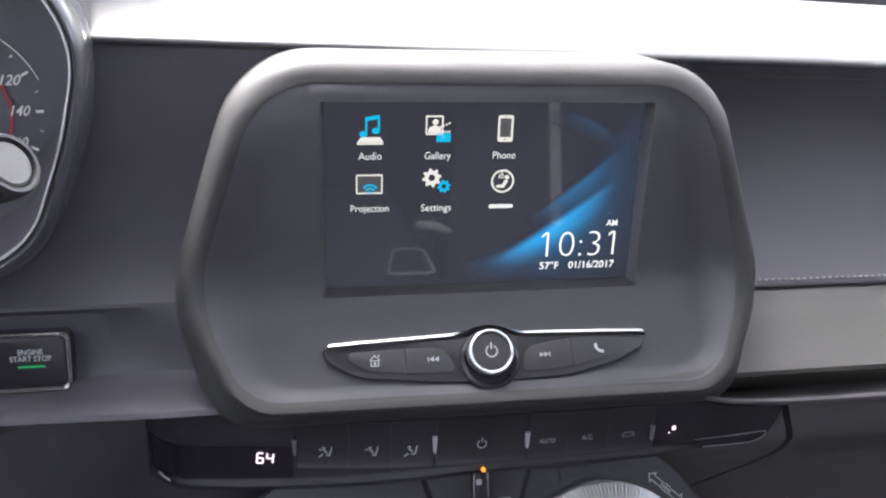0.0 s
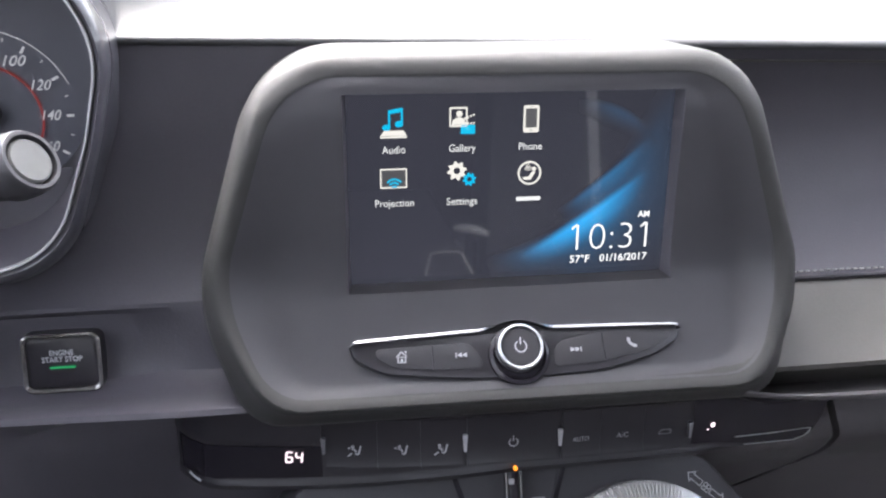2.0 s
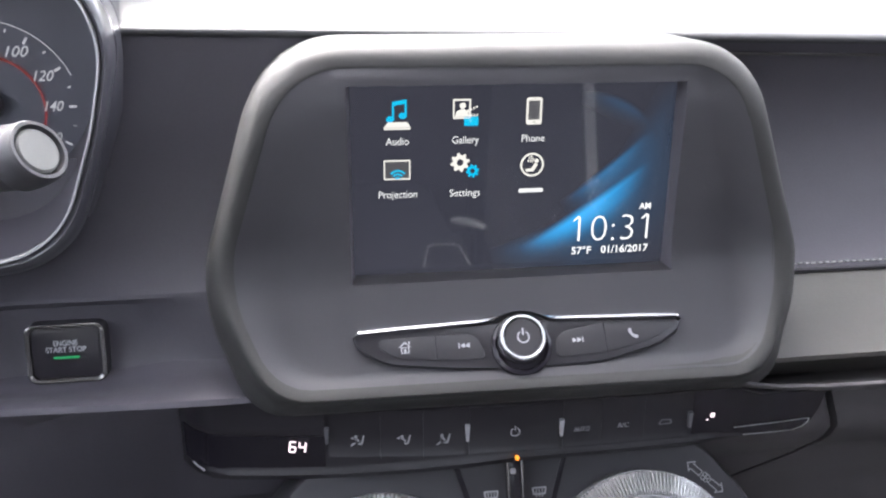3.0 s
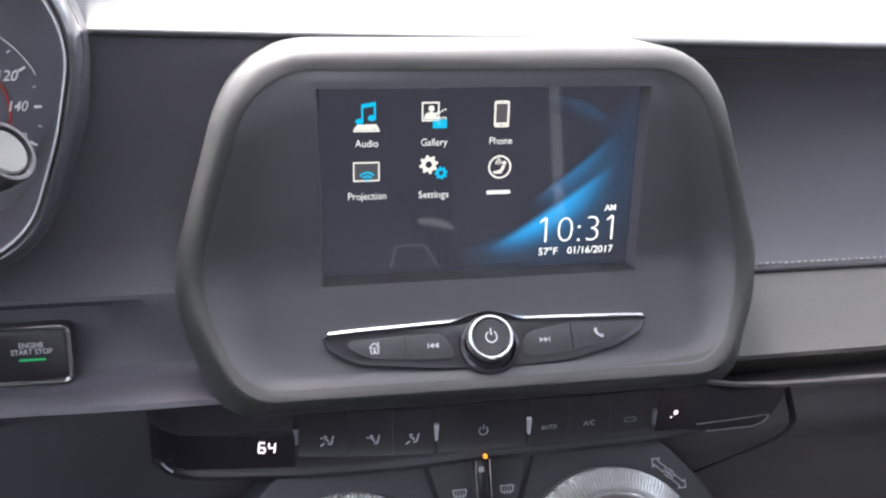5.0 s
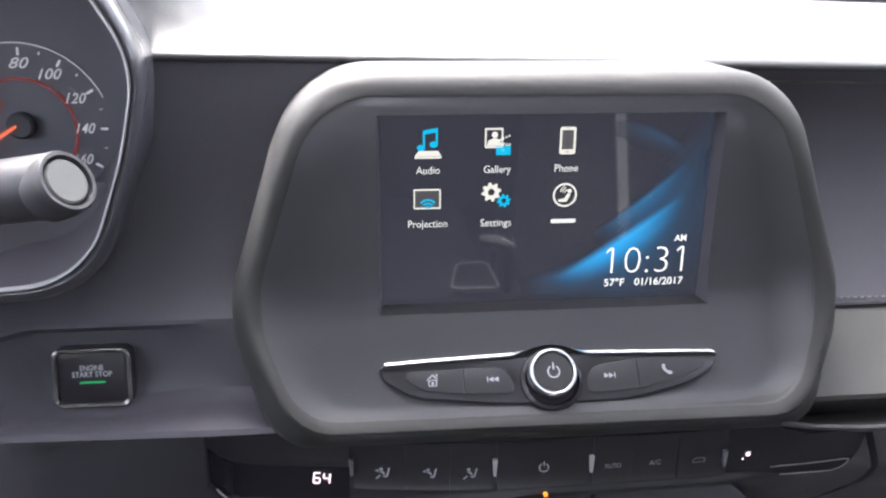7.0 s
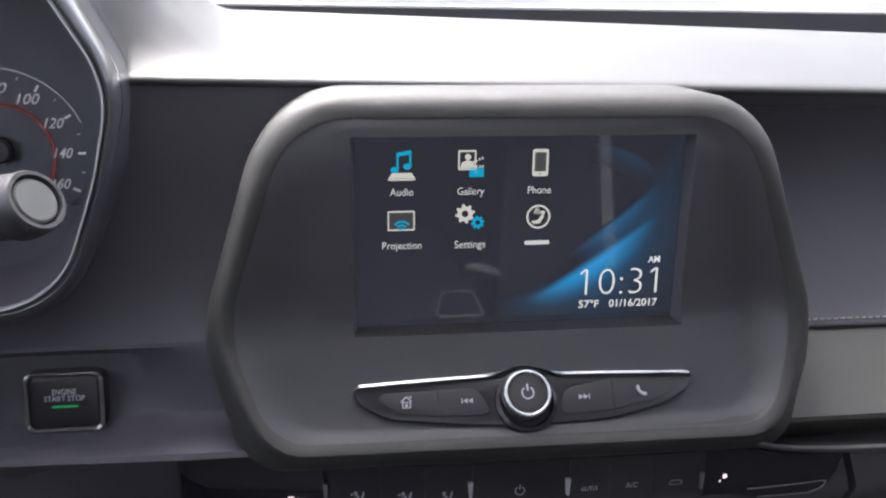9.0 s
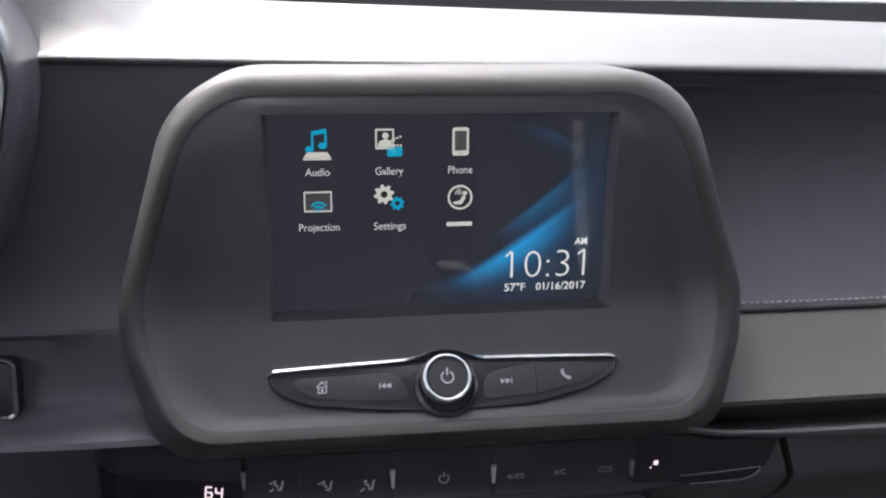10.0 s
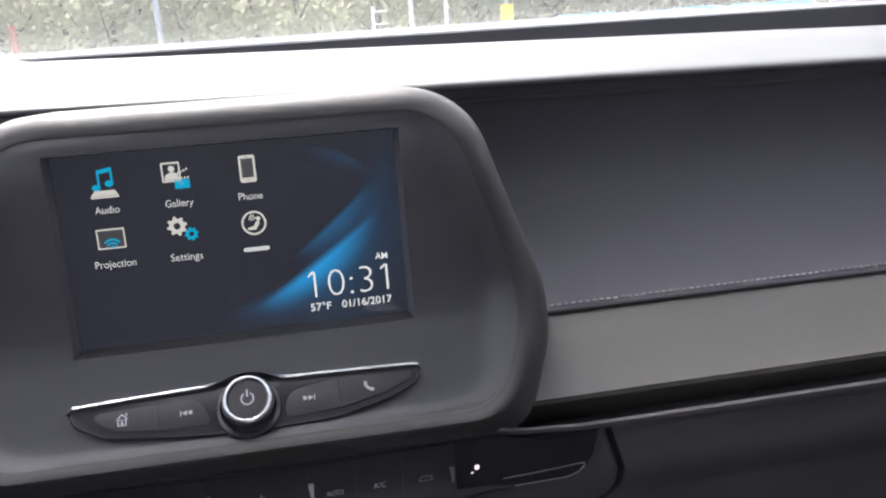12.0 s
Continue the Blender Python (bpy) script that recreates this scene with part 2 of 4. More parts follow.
XS = [-0.215 + 0.0025 * i for i in range(48)] + [-0.09 + 0.03 * i for i in range(30)]


def smooth(t):
    return t * t * (3 - 2 * t)


def swell(x, y):
    """How far the pad rises where it runs into the dial hood."""
    return 0.040 * min(1.6, max(0.0, along(y, [0.05, 0.32], [-0.132, -0.165]) - x) / 0.05) ** 1.7 * smooth(along(y, [0.043, 0.095], [0.0, 1.0]))


def hood_flank(z):
    """Where the dial hood's flank stands, so that dash and pad end inside it."""
    return along(z, [0.975, 1.0, 1.022, 1.0645, 1.0988, 1.13], [-0.2165, -0.200, -0.1915, -0.1860, -0.206, -0.225])


def ended(loops):
    return [[(max(x, hood_flank(z)), y, z) for x, y, z in row] for row in loops]


dashboard = thing("dashboard", (0, 0.1, 0.85), "dark grey grained vinyl car dashboard with stitched seam", "dashboard")
loops = []
for x in XS:
    bz, fz = brow_z(x), far_z(x)
    row = [(x, BROW_Y + 0.0030, bz - 0.0042), (x, BROW_Y + 0.0008, bz - 0.0028), (x, BROW_Y, bz - 0.0012), (x, BROW_Y + 0.0010, bz + 0.0006), (x, BROW_Y + 0.0040, bz + 0.0018), (x, BROW_Y + 0.010, bz + 0.0030)]
    for i in range(1, 25):
        t = i / 24
        y = lerp(BROW_Y + 0.010, FAR_Y, t)
        row.append((x, y, lerp(bz + 0.003, fz, t) + 0.004 * math.sin(math.pi * t) + swell(x, y)))
    row += [(x, FAR_Y + 0.003, fz - 0.004), (x, FAR_Y + 0.003, fz - 0.03)]
    loops.append(row)
part("top_pad", skin(ended(loops), False), PAD, dashboard, "grained top pad under the windscreen", 80)

RIGHT = [(0.0438, 1.0572), (0.0510, 1.050), (0.0605, 1.035), (0.0660, 1.012), (0.0612, 0.985), (0.0490, 0.962), (0.0305, 0.945), (0.0125, 0.9335)]
LEFT = [(0.0438, 1.0572), (0.0450, 1.050), (0.0464, 1.035), (0.0470, 1.010), (0.0455, 0.985), (0.0415, 0.964), (0.0335, 0.948), (0.0195, 0.9345)]
loops = []
for x in XS:
    k = along(x, [-0.08, 0.10], [0, 1])
    loops.append([(x, lerp(a[0], b[0], k), lerp(a[1], b[1], k) + (brow_z(x) - BROW_Z) * max(0.0, (a[1] - 0.95) / 0.11)) for a, b in zip(LEFT, RIGHT)])
part("upper_panel", skin(ended(loops), False), DASH, dashboard)
part("under_dial_panel", skin([[(x, y + bulge(x), z) for y, z in ((0.0475, 1.0), (0.0450, 0.985), (0.0412, 0.964), (0.0333, 0.948), (0.0195, 0.9345))] for x in (-0.78, -0.5, -0.3, -0.28, -0.265, -0.255, -0.24, -0.215)], False), DASH, dashboard)
loops = []
for x in [v for v in XS if v > 0.05]:
    loops.append([(x, 0.0135, 0.9325), (x, 0.0120, 0.9305), (x, 0.009, 0.9295), (x, -0.005, 0.9185), (x, -0.022, 0.9040), (x, -0.0275, 0.8995), (x, -0.027, 0.8965), (x, -0.018, 0.892), (x, -0.010, 0.880), (x, -0.004, 0.876), (x, 0.020, 0.870)])
part("padded_band", skin(loops, False), KNEE, dashboard, "paler padded vinyl band below the seam")
loops = []
for x in [-0.78, -0.6, -0.45, -0.35] + [-0.30 + 0.006 * i for i in range(41)]:
    d, sink = along(x, [-0.200, -0.150], [0.0075, 0.0]), along(x, [-0.202, -0.175], [1.0, 0.0])
    row = [(x, 0.0200, 0.9348), (x, 0.0190, 0.9325), (x, 0.0175 + d * 0.8, 0.9285), (x, 0.0160 + d, 0.915), (x, 0.0155 + d, 0.905), (x, 0.0140 + d * 0.6, 0.8985 - 0.0045 * sink), (x, 0.009, 0.8950 - 0.0042 * sink), (x, 0.000, 0.8945 - 0.0033 * sink), (x, -0.010, 0.8955 - 0.0015 * sink), (x, -0.0210, 0.8967), (x, -0.0246, 0.8962), (x, -0.0260, 0.8935)] + [(x, y + 0.045 * (lambda t: t * t * (3 - 2 * t))(along(x, [-0.27, -0.165], [0.0, 1.0])), z) for y, z in ((-0.0260, 0.882), (-0.0250, 0.868), (-0.020, 0.845), (-0.010, 0.80))]
    loops.append([(p[0], p[1] + (0.0035 * along(x, [-0.25, -0.16], [1.0, 0.0]) if p[1] < 0 else 0.0) + bulge(x) * along(p[2], [0.888, 0.897], [0.0, 1.0]) * (1 if p[1] > -0.02 else 0.0), p[2]) for p in row])
part("lower_shelf", skin(loops, False), DASH, dashboard)
part("brow_welt", tube([(x, 0.0495, brow_z(x) - 0.0100) for x in XS if x > 0.1], 0.0008, 6), KNEE, dashboard)
part("seam_groove", tube([(x, 0.0125, 0.9325) for x in XS if x > 0.05], 0.0014), SATIN, dashboard)
st = bmesh.new()
box(st, (-0.0011, -0.0005, -0.0004), (0.0011, 0.0005, 0.0004))
stitch_mesh = bpy.data.meshes.new("stitch")
st.to_mesh(stitch_mesh)
st.free()
stitch_mesh.materials.append(THREAD)
for i in range(118):
    s = new("stitch", stitch_mesh)
    s.parent = dashboard
    s.matrix_basis = Matrix.Translation(Vector((0.135 + 0.0041 * i, 0.0142, 0.9358)) - Vector(dashboard.location)) @ Matrix.Rotation(radians(-35), 4, "X")
loops = []
for x in [0.112, 0.118, 0.124, 0.132, 0.14, 0.155] + [v for v in XS if v > 0.16]:
    o, k = along(x, [0.112, 0.130, 0.16], [0.012, 0.004, 0.0]), along(x, [0.13, 0.20], [0.0, 0.4])
    thin = [(-0.0478, 0.8922), (-0.0484, 0.8912), (-0.0480, 0.8900), (-0.0472, 0.8890), (-0.0440, 0.8875), (-0.0380, 0.8850), (-0.0240, 0.880), (-0.009, 0.874)]
    round_ = [(-0.0476, 0.8920), (-0.0490, 0.8905), (-0.0490, 0.8875), (-0.0474, 0.8840), (-0.0440, 0.8805), (-0.0380, 0.8770), (-0.0260, 0.8735), (-0.009, 0.868)]
    loops.append([(x, -0.0100, 0.8795), (x, -0.0330 + o, 0.8830), (x, -0.0440 + o, 0.8905), (x, -0.0462 + o, 0.8926)] + [(x, lerp(p[0], q[0], k) + o * along(p[1], [0.874, 0.889], [0.3, 1.0]), lerp(p[1], q[1], k) + 0.0012) for p, q in zip(thin, round_)])
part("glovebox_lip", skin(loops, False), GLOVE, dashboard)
loops = []
FRONT = [(0.03, 0.878), (-0.0090, 0.878), (-0.0085, 0.875), (-0.0098, 0.868), (-0.0126, 0.860), (-0.0142, 0.852), (-0.0134, 0.846), (-0.0090, 0.838), (0.003, 0.822), (0.016, 0.79), (0.03, 0.60)]
FRONT_Z = [0.875, 0.870, 0.866, 0.862, 0.858, 0.854, 0.850, 0.846, 0.842, 0.838, 0.835, 0.832, 0.829, 0.826, 0.823, 0.819, 0.816, 0.812, 0.807, 0.802, 0.79, 0.78, 0.60]
SLOPE = [(along(z, [q[1] for q in FRONT[:1:-1]], [q[0] for q in FRONT[:1:-1]]), z) for z in FRONT_Z]


def door_edge(z):
    """Where the glovebox door meets the panel beside the climate strip."""
    return along(z, [0.780, 0.802, 0.812, 0.819, 0.826, 0.833, 0.847, 0.857, 0.870], [0.110, 0.150, 0.168, 0.1815, 0.1890, 0.1912, 0.1908, 0.1876, 0.1850])


for i in range(22):
    row = [(max(0.205 + 0.03 * (i - 2), door_edge(0.87)), y, z) for y, z in FRONT[:2]]
    for y, z in SLOPE:
        e = door_edge(z)
        row.append((e + 0.0014, y + 0.014, z) if i == 0 else (e + 0.0020, y + 0.0004, z) if i == 1 else (0.205 + 0.03 * (i - 2), y, z))
    loops.append(row)
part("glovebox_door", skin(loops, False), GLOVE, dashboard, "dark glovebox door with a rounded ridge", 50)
loops = []
for w, inset, sunk in ((0.0, 0.0, 0.0), (0.25, 0.0, 0.0), (0.5, 0.0, 0.0), (0.75, 0.0, 0.0), (1.0, 0.0050, 0.0), (1.0, 0.0026, 0.0004), (1.0, 0.0016, 0.0022), (1.0, 0.0014, 0.014)):
    loops.append([(lerp(0.10, door_edge(z), w) - inset, y + sunk, z) for y, z in [FRONT[0], FRONT[1]] + SLOPE])
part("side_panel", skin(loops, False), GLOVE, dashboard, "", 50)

# ------------------------------------------------------------------ infotainment unit
INNER = [(0.1072, 0.0494, 0.032), (0.1394, -0.0495, 0.052), (0.1175, -0.0918, 0.026)]
OUTER = [(0.1185, 0.0600, 0.044), (0.1607, -0.0610, 0.062), (0.1345, -0.1120, 0.028)]
INNER_LEFT = [(0.1068, 0.0494, 0.036), (0.1392, -0.0495, 0.052), (0.1170, -0.0918, 0.027)]
OUTER_LEFT = [(0.1178, 0.0606, 0.050), (0.1553, -0.0590, 0.066), (0.1304, -0.1120, 0.028)]


MID = (0.0, -0.022)
SX0, SX1, SZ0, SZ1 = -0.0798, 0.0846, -0.0545, 0.0414
CORNERS = [math.atan2(z - MID[1], x - MID[0]) for x in (SX0, SX1) for z in (SZ0, SZ1)]
ANGLES = sorted([-math.pi + 2 * math.pi * (i + 0.5) / 180 for i in range(180)] + CORNERS)


def by_angle(pts):
    """The outline's points at fixed angles about the middle, so that the loops of a section lie side by side."""
    polar = sorted((math.atan2(z - MID[1], x - MID[0]), x, z) for x, z in pts)
    polar = [(polar[-1][0] - 2 * math.pi, *polar[-1][1:])] + polar + [(polar[0][0] + 2 * math.pi, *polar[0][1:])]
    out, k = [], 0
    for w in ANGLES:
        while polar[k + 1][0] < w:
            k += 1
        p, q, d = Vector(polar[k][1:]), Vector(polar[k + 1][1:]), Vector((math.cos(w), math.sin(w)))
        e, o = q - p, Vector(MID) - p
        t = (o.x * d.y - o.y * d.x) / (e.x * d.y - e.y * d.x)
        out.append(tuple(p + e * t))
    return out


def frame_outline(s):
    c = [tuple(lerp(a, b, s) for a, b in zip(p, q)) for p, q in zip(INNER, OUTER)]
    d = [tuple(lerp(a, b, s) for a, b in zip(p, q)) for p, q in zip(INNER_LEFT, OUTER_LEFT)]
    left = [(-x, z, r) for x, z, r in d][::-1]
    return by_angle(rounded(c + left, 14))


def ring_y(x, z):
    """The ring stands upright beside the screen and folds forward below it."""
    return along(z, [-0.113, -0.094, -0.072, -0.062, -0.054, -0.046, -0.036, -0.020, 0.020, 0.035, 0.050, 0.062], [-0.0615, -0.0475, -0.0315, -0.0247, -0.0198, -0.0166, -0.0146, -0.0136, -0.0125, -0.0100, -0.0062, -0.0050]) - 0.015 * x


FACE_Z = [-0.104, -0.095, -0.086, -0.0755, -0.0660, -0.060, -0.0565, -0.0545, -0.052, -0.048, -0.035, 0.0, 0.033, 0.038, 0.0436, 0.047, 0.050, 0.054, 0.058]
FACE_Y = [-0.052, -0.0425, -0.0345, -0.0263, -0.0192, -0.0147, -0.0120, -0.0106, -0.0091, -0.0078, -0.0068, -0.0072, -0.0086, -0.0078, -0.0072, -0.0068, -0.0065, -0.0060, -0.005]


def face_y(z, x=0.0):
    return along(z, FACE_Z, FACE_Y) + max(0.0, 0.35 * (x * x - 0.0068))


unit = thing("infotainment_unit", (0, 0.02, 0.89), "dark grey dashboard infotainment unit with lit touchscreen", "infotainment")
SECTION = [-0.06, 0.0, 0.05, 0.12, 0.21, 0.31, 0.43, 0.57, 0.72, 0.87, 1.0, 1.0]
SIDE = [0.008, 0.0012, 0.0005, -0.0001, -0.0006, -0.0009, -0.0008, 0.0006, 0.0038, 0.0090, 0.0175, 0.060]
TOP = [0.005, 0.0002, 0.0000, 0.0001, 0.0003, 0.0006, 0.0011, 0.0020, 0.0034, 0.0060, 0.0110, 0.060]
UNDER = [0.012, 0.0030, 0.0012, -0.0001, 0.0000, 0.0026, 0.0075, 0.0130, 0.0180, 0.0225, 0.0270, 0.060]


def ring_point(x, z, h, o, u):
    side = lerp(h, o, along(z, [0.015, 0.045], [0.0, 1.0]))
    return (x, ring_y(x, z) + lerp(side, u, along(z, [-0.088, -0.045], [1.0, 0.0])), 1 + z)


loops = []
for s, h, o, u in zip(SECTION, SIDE, TOP, UNDER):
    loops.append([ring_point(x, z, h, o, u) for x, z in frame_outline(s)])
part("bezel_ring", skin(loops), BEZEL, unit, "raised satin grey surround", 50)

opening = by_angle([(SX0, SZ0), (SX1, SZ0), (SX1, SZ1), (SX0, SZ1)])
rim_line = frame_outline(0.03)
STEPS = [0.0, 0.10, 0.22, 0.34, 0.45, 0.55, 0.64, 0.72, 0.79, 0.85, 0.90, 0.94, 0.97, 1.0]
grid = []
for k in STEPS:
    row = []
    for (ax, az), (bx, bz) in zip(opening, rim_line):
        x, z = lerp(ax, bx, k), lerp(az, bz, k)
        room = math.dist((x, z), (bx, bz))
        reach = along(bz, [-0.092, -0.070, 0.030, 0.048], [0.0034, 0.0150, 0.0150, 0.0068]) * (1.2 if bx > 0 else along(abs(bx), [0.09, 0.115], [1.0, 1.7]))
        f = max(0.0, 1 - room / reach) ** along(bz, [-0.085, 0.02, 0.048], [2.0, 1.5, 1.0])
        edge_y = ring_y(x, z) + along(z, [-0.085, -0.05], [0.0010, 0.0006])
        row.append((x, lerp(face_y(z, x), edge_y, f), 1 + z))
    grid.append(row)
recess, sill = bmesh.new(), bmesh.new()
edge = [Vector(v) for v in grid[0]]
back = [Vector((x + (0.0024 if x < SX0 + 0.001 else -0.0030 if x > SX1 - 0.001 else 0), 0.003, z + (0.0015 if z < 1 + SZ0 + 0.0001 else -0.0015 if z > 1 + SZ1 - 0.0001 else 0))) for x, y, z in grid[0]]
for i in range(len(edge)):
    k = (i + 1) % len(edge)
    into = sill if max(edge[i].z, edge[k].z) < 1 + SZ0 + 0.0001 else recess
    into.faces.new([into.verts.new(q) for q in (edge[i], edge[k], back[k], back[i])])
part("fascia", skin(grid), FASCIA, unit, "curved matte fascia round the screen", 40)
bmesh.ops.remove_doubles(recess, verts=recess.verts, dist=0.00001)
bmesh.ops.remove_doubles(sill, verts=sill.verts, dist=0.00001)
# the wall takes the paler dash colour, which puts the chamfer's highlight into it
part("screen_recess", recess, DASH, unit, "chamfered wall round the sunk screen, paler for its highlight", 30)
part("screen_sill", sill, KEYCAP, unit, "dark sill below the screen", 30)

bm = bmesh.new()
slab(bm, rect(SX1 - SX0 + 0.006, SZ1 - SZ0 + 0.006, 0.002, (SX0 + SX1) / 2, (SZ0 + SZ1) / 2), plate((0, 0, 1)), -0.006, 0.0)
display = part("touchscreen", bm, SCREEN, unit, "glossy black touchscreen showing a home menu", 20)
P = plate((0, -0.0003, 1))

# home menu
COLS, ROW1, ROW2 = (-0.0559, -0.0228, 0.0107), 0.0272, 0.0008
for text, x, z, w in (("Audio", COLS[0], 0.0142, 0.0112), ("Gallery", COLS[1], 0.0142, 0.0130), ("Phone", COLS[2], 0.0142, 0.0115), ("Projection", COLS[0], -0.0120, 0.0188), ("Settings", COLS[1], -0.0122, 0.0152)):
    lettering("menu_caption", text, P @ Matrix.Translation((x, z, 0)), 0.0036, CAPTION, display, w, bold=0.002)
bm = bmesh.new()
flat(bm, rect(0.0125, 0.0021, 0.0006, COLS[2] - 0.0002, -0.0122), P)
part("menu_caption", bm, CAPTION, display, "plain bar for a caption", 0)


def icon(name, shapes, mat, label=""):
    b = bmesh.new()
    for s in shapes:
        if isinstance(s, tuple):
            band(b, s[0], s[1], P)
        else:
            flat(b, s, P, 0.0)
    return part(name, b, mat, display, label, 0)


x, z = COLS[0], ROW1
icon("music_note_icon", [rounded([(x - 0.0024, z + 0.0058, 0.0004), (x + 0.0046, z + 0.0070, 0.0004), (x + 0.0046, z + 0.0050, 0.0002), (x - 0.0024, z + 0.0038, 0.0002)], 3),
                         rect(0.0010, 0.0076, 0.0002, x - 0.0019, z + 0.0014), rect(0.0010, 0.0076, 0.0002, x + 0.0041, z + 0.0030),
                         [(px * 1.3 + x - 0.0033, pz + z - 0.0024) for px, pz in circle(0.0015)], [(px * 1.3 + x + 0.0027, pz + z - 0.0008) for px, pz in circle(0.0015)]], CYAN, "blue double note")
icon("music_tray_icon", [[(x - 0.0064, z - 0.0064), (x + 0.0064, z - 0.0064), (x + 0.0048, z - 0.0038), (x - 0.0044, z - 0.0038)], rect(0.0128, 0.0009, 0.0003, x, z - 0.0070)], CREAM)
x = COLS[1]
icon("picture_icon", [(rect(0.0071, 0.0077, 0.0002, x - 0.0020, z + 0.0019), rect(0.0087, 0.0095, 0.0004, x - 0.0020, z + 0.0019)), circle(0.0015, x - 0.0016, z + 0.0034), rounded([(x - 0.0054, z - 0.0018, 0.0002), (x + 0.0014, z - 0.0018, 0.0002), (x + 0.0010, z + 0.0008, 0.0010), (x - 0.0010, z + 0.0018, 0.0006), (x - 0.0022, z + 0.0018, 0.0006), (x - 0.0046, z + 0.0008, 0.0010)], 3)], CREAM)
icon("clapper_icon", [rect(0.0070, 0.0044, 0.0004, x + 0.0026, z - 0.0041)], CYAN, "blue clapper slate")
icon("clapper_mark_icon", [[(x + 0.0016, z - 0.0052), (x + 0.0016, z - 0.0028), (x + 0.0038, z - 0.0040)]], WAVE, "pale triangle on the slate")
icon("clapper_bar_icon", [[(x - 0.0008 + 0.0014 * i, z - 0.0018), (x + 0.0000 + 0.0014 * i, z - 0.0018), (x + 0.0005 + 0.0014 * i, z - 0.0007), (x - 0.0003 + 0.0014 * i, z - 0.0007)] for i in range(5)] + [[(x - 0.0006 + 0.0014 * i, z - 0.0002 + 0.0006 * i), (x + 0.0002 + 0.0014 * i, z + 0.0001 + 0.0006 * i), (x + 0.0000 + 0.0014 * i, z + 0.0011 + 0.0006 * i), (x - 0.0008 + 0.0014 * i, z + 0.0008 + 0.0006 * i)] for i in range(5)], CREAM)
x = COLS[2]
icon("phone_icon", [(rect(0.0056, 0.0092, 0.0002, x, z + 0.0006), rect(0.0078, 0.0132, 0.0011, x, z + 0.0002))], CREAM)
icon("phone_screen_icon", [rect(0.0056, 0.0092, 0.0002, x, z + 0.0006)], DARKPX)
icon("phone_keypad_icon", [rect(0.0010, 0.0012, 0.0001, x - 0.0015 + 0.0015 * i, z - 0.0025 + 0.0020 * j) for i in range(3) for j in range(4)], FAINTPX)
icon("phone_key_icon", [rect(0.0014, 0.0007, 0.0002, x, z - 0.0052), rect(0.0016, 0.0004, 0.0001, x, z + 0.0060)], DARKPX)
x, z = COLS[0], ROW2
icon("monitor_icon", [(rect(0.0116, 0.0082, 0.0002, x - 0.0003, z - 0.0006), rect(0.0130, 0.0098, 0.0004, x - 0.0003, z - 0.0006))], CREAM)
icon("monitor_screen_icon", [rect(0.0116, 0.0082, 0.0002, x - 0.0003, z - 0.0006)], DARKPX)
b = bmesh.new()
squash = P @ Matrix.Translation((x, z - 0.0060, 0.0001)) @ Matrix.Diagonal((1.0, 1.10, 1.0, 1.0))
for r in (0.0009, 0.0025, 0.0041):
    arc_strip(b, r, r + 0.0009, 42, 138, squash)
part("wave_icon", b, CYAN, display, "blue wave arcs", 0)


def gear(cx, cz, r, mat, teeth=8):
    pts, core = [], []
    for i in range(teeth * 4):
        a = 2 * math.pi * (i + 0.5) / (teeth * 4)
        q = r if i % 4 < 2 else r * 0.76
        pts.append((cx + q * math.cos(a), cz + q * math.sin(a)))
        core.append((cx + r * 0.34 * math.cos(a), cz + r * 0.34 * math.sin(a)))
    icon("gear_icon", [(core, pts)], mat)


gear(COLS[1] - 0.0026, ROW2 + 0.0022, 0.0048, CREAM)
gear(COLS[1] + 0.0036, ROW2 - 0.0022, 0.0034, CYAN)
x, z = COLS[2], ROW2
badge = [(circle(0.0050, x, z), circle(0.0060, x, z)), circle(0.0011, x + 0.0022, z + 0.0020)]
badge.append(rounded([(x - 0.0036, z - 0.0022, 0.0004), (x - 0.0028, z - 0.0034, 0.0006), (x + 0.0008, z - 0.0034, 0.0008), (x + 0.0032, z + 0.0006, 0.0006), (x + 0.0012, z + 0.0008, 0.0006), (x - 0.0002, z - 0.0016, 0.0006)], 4))
for i in range(3):
    a, c = (circle(r, x + 0.0024, z + 0.0008, 6, 125, 172) for r in (0.0022 + 0.0011 * i, 0.0027 + 0.0011 * i))
    badge.append(a + c[::-1])
icon("round_badge_icon", badge, CREAM, "round badge with a seated figure")
clock = lettering("clock_time", "10:31", P @ Matrix.Translation((0.0550, -0.0335, 0)), 0.0142, WHITE, display, 0.0375, bold=-0.022)
bm = bmesh.new()
bm.from_mesh(clock.data)
for left in (0.03625, 0.07265):
    flat(bm, [(left, -0.0264), (left - 0.0026, -0.0286), (left - 0.0026, -0.0298), (left, -0.0277)], P)
bm.to_mesh(clock.data)
bm.free()
lettering("clock_half", "AM", P @ Matrix.Translation((0.0712, -0.0225, 0)), 0.0032, WHITE, display, 0.0062, bold=0.02)
lettering("temperature_digits", "57\u00b0F", P @ Matrix.Translation((0.0386, -0.0452, 0)), 0.0038, WHITE, display, 0.0104, bold=0.012)
lettering("date_digits", "01/16/2017", P @ Matrix.Translation((0.0619, -0.0452, 0)), 0.0038, WHITE, display, 0.0254, bold=0.012)

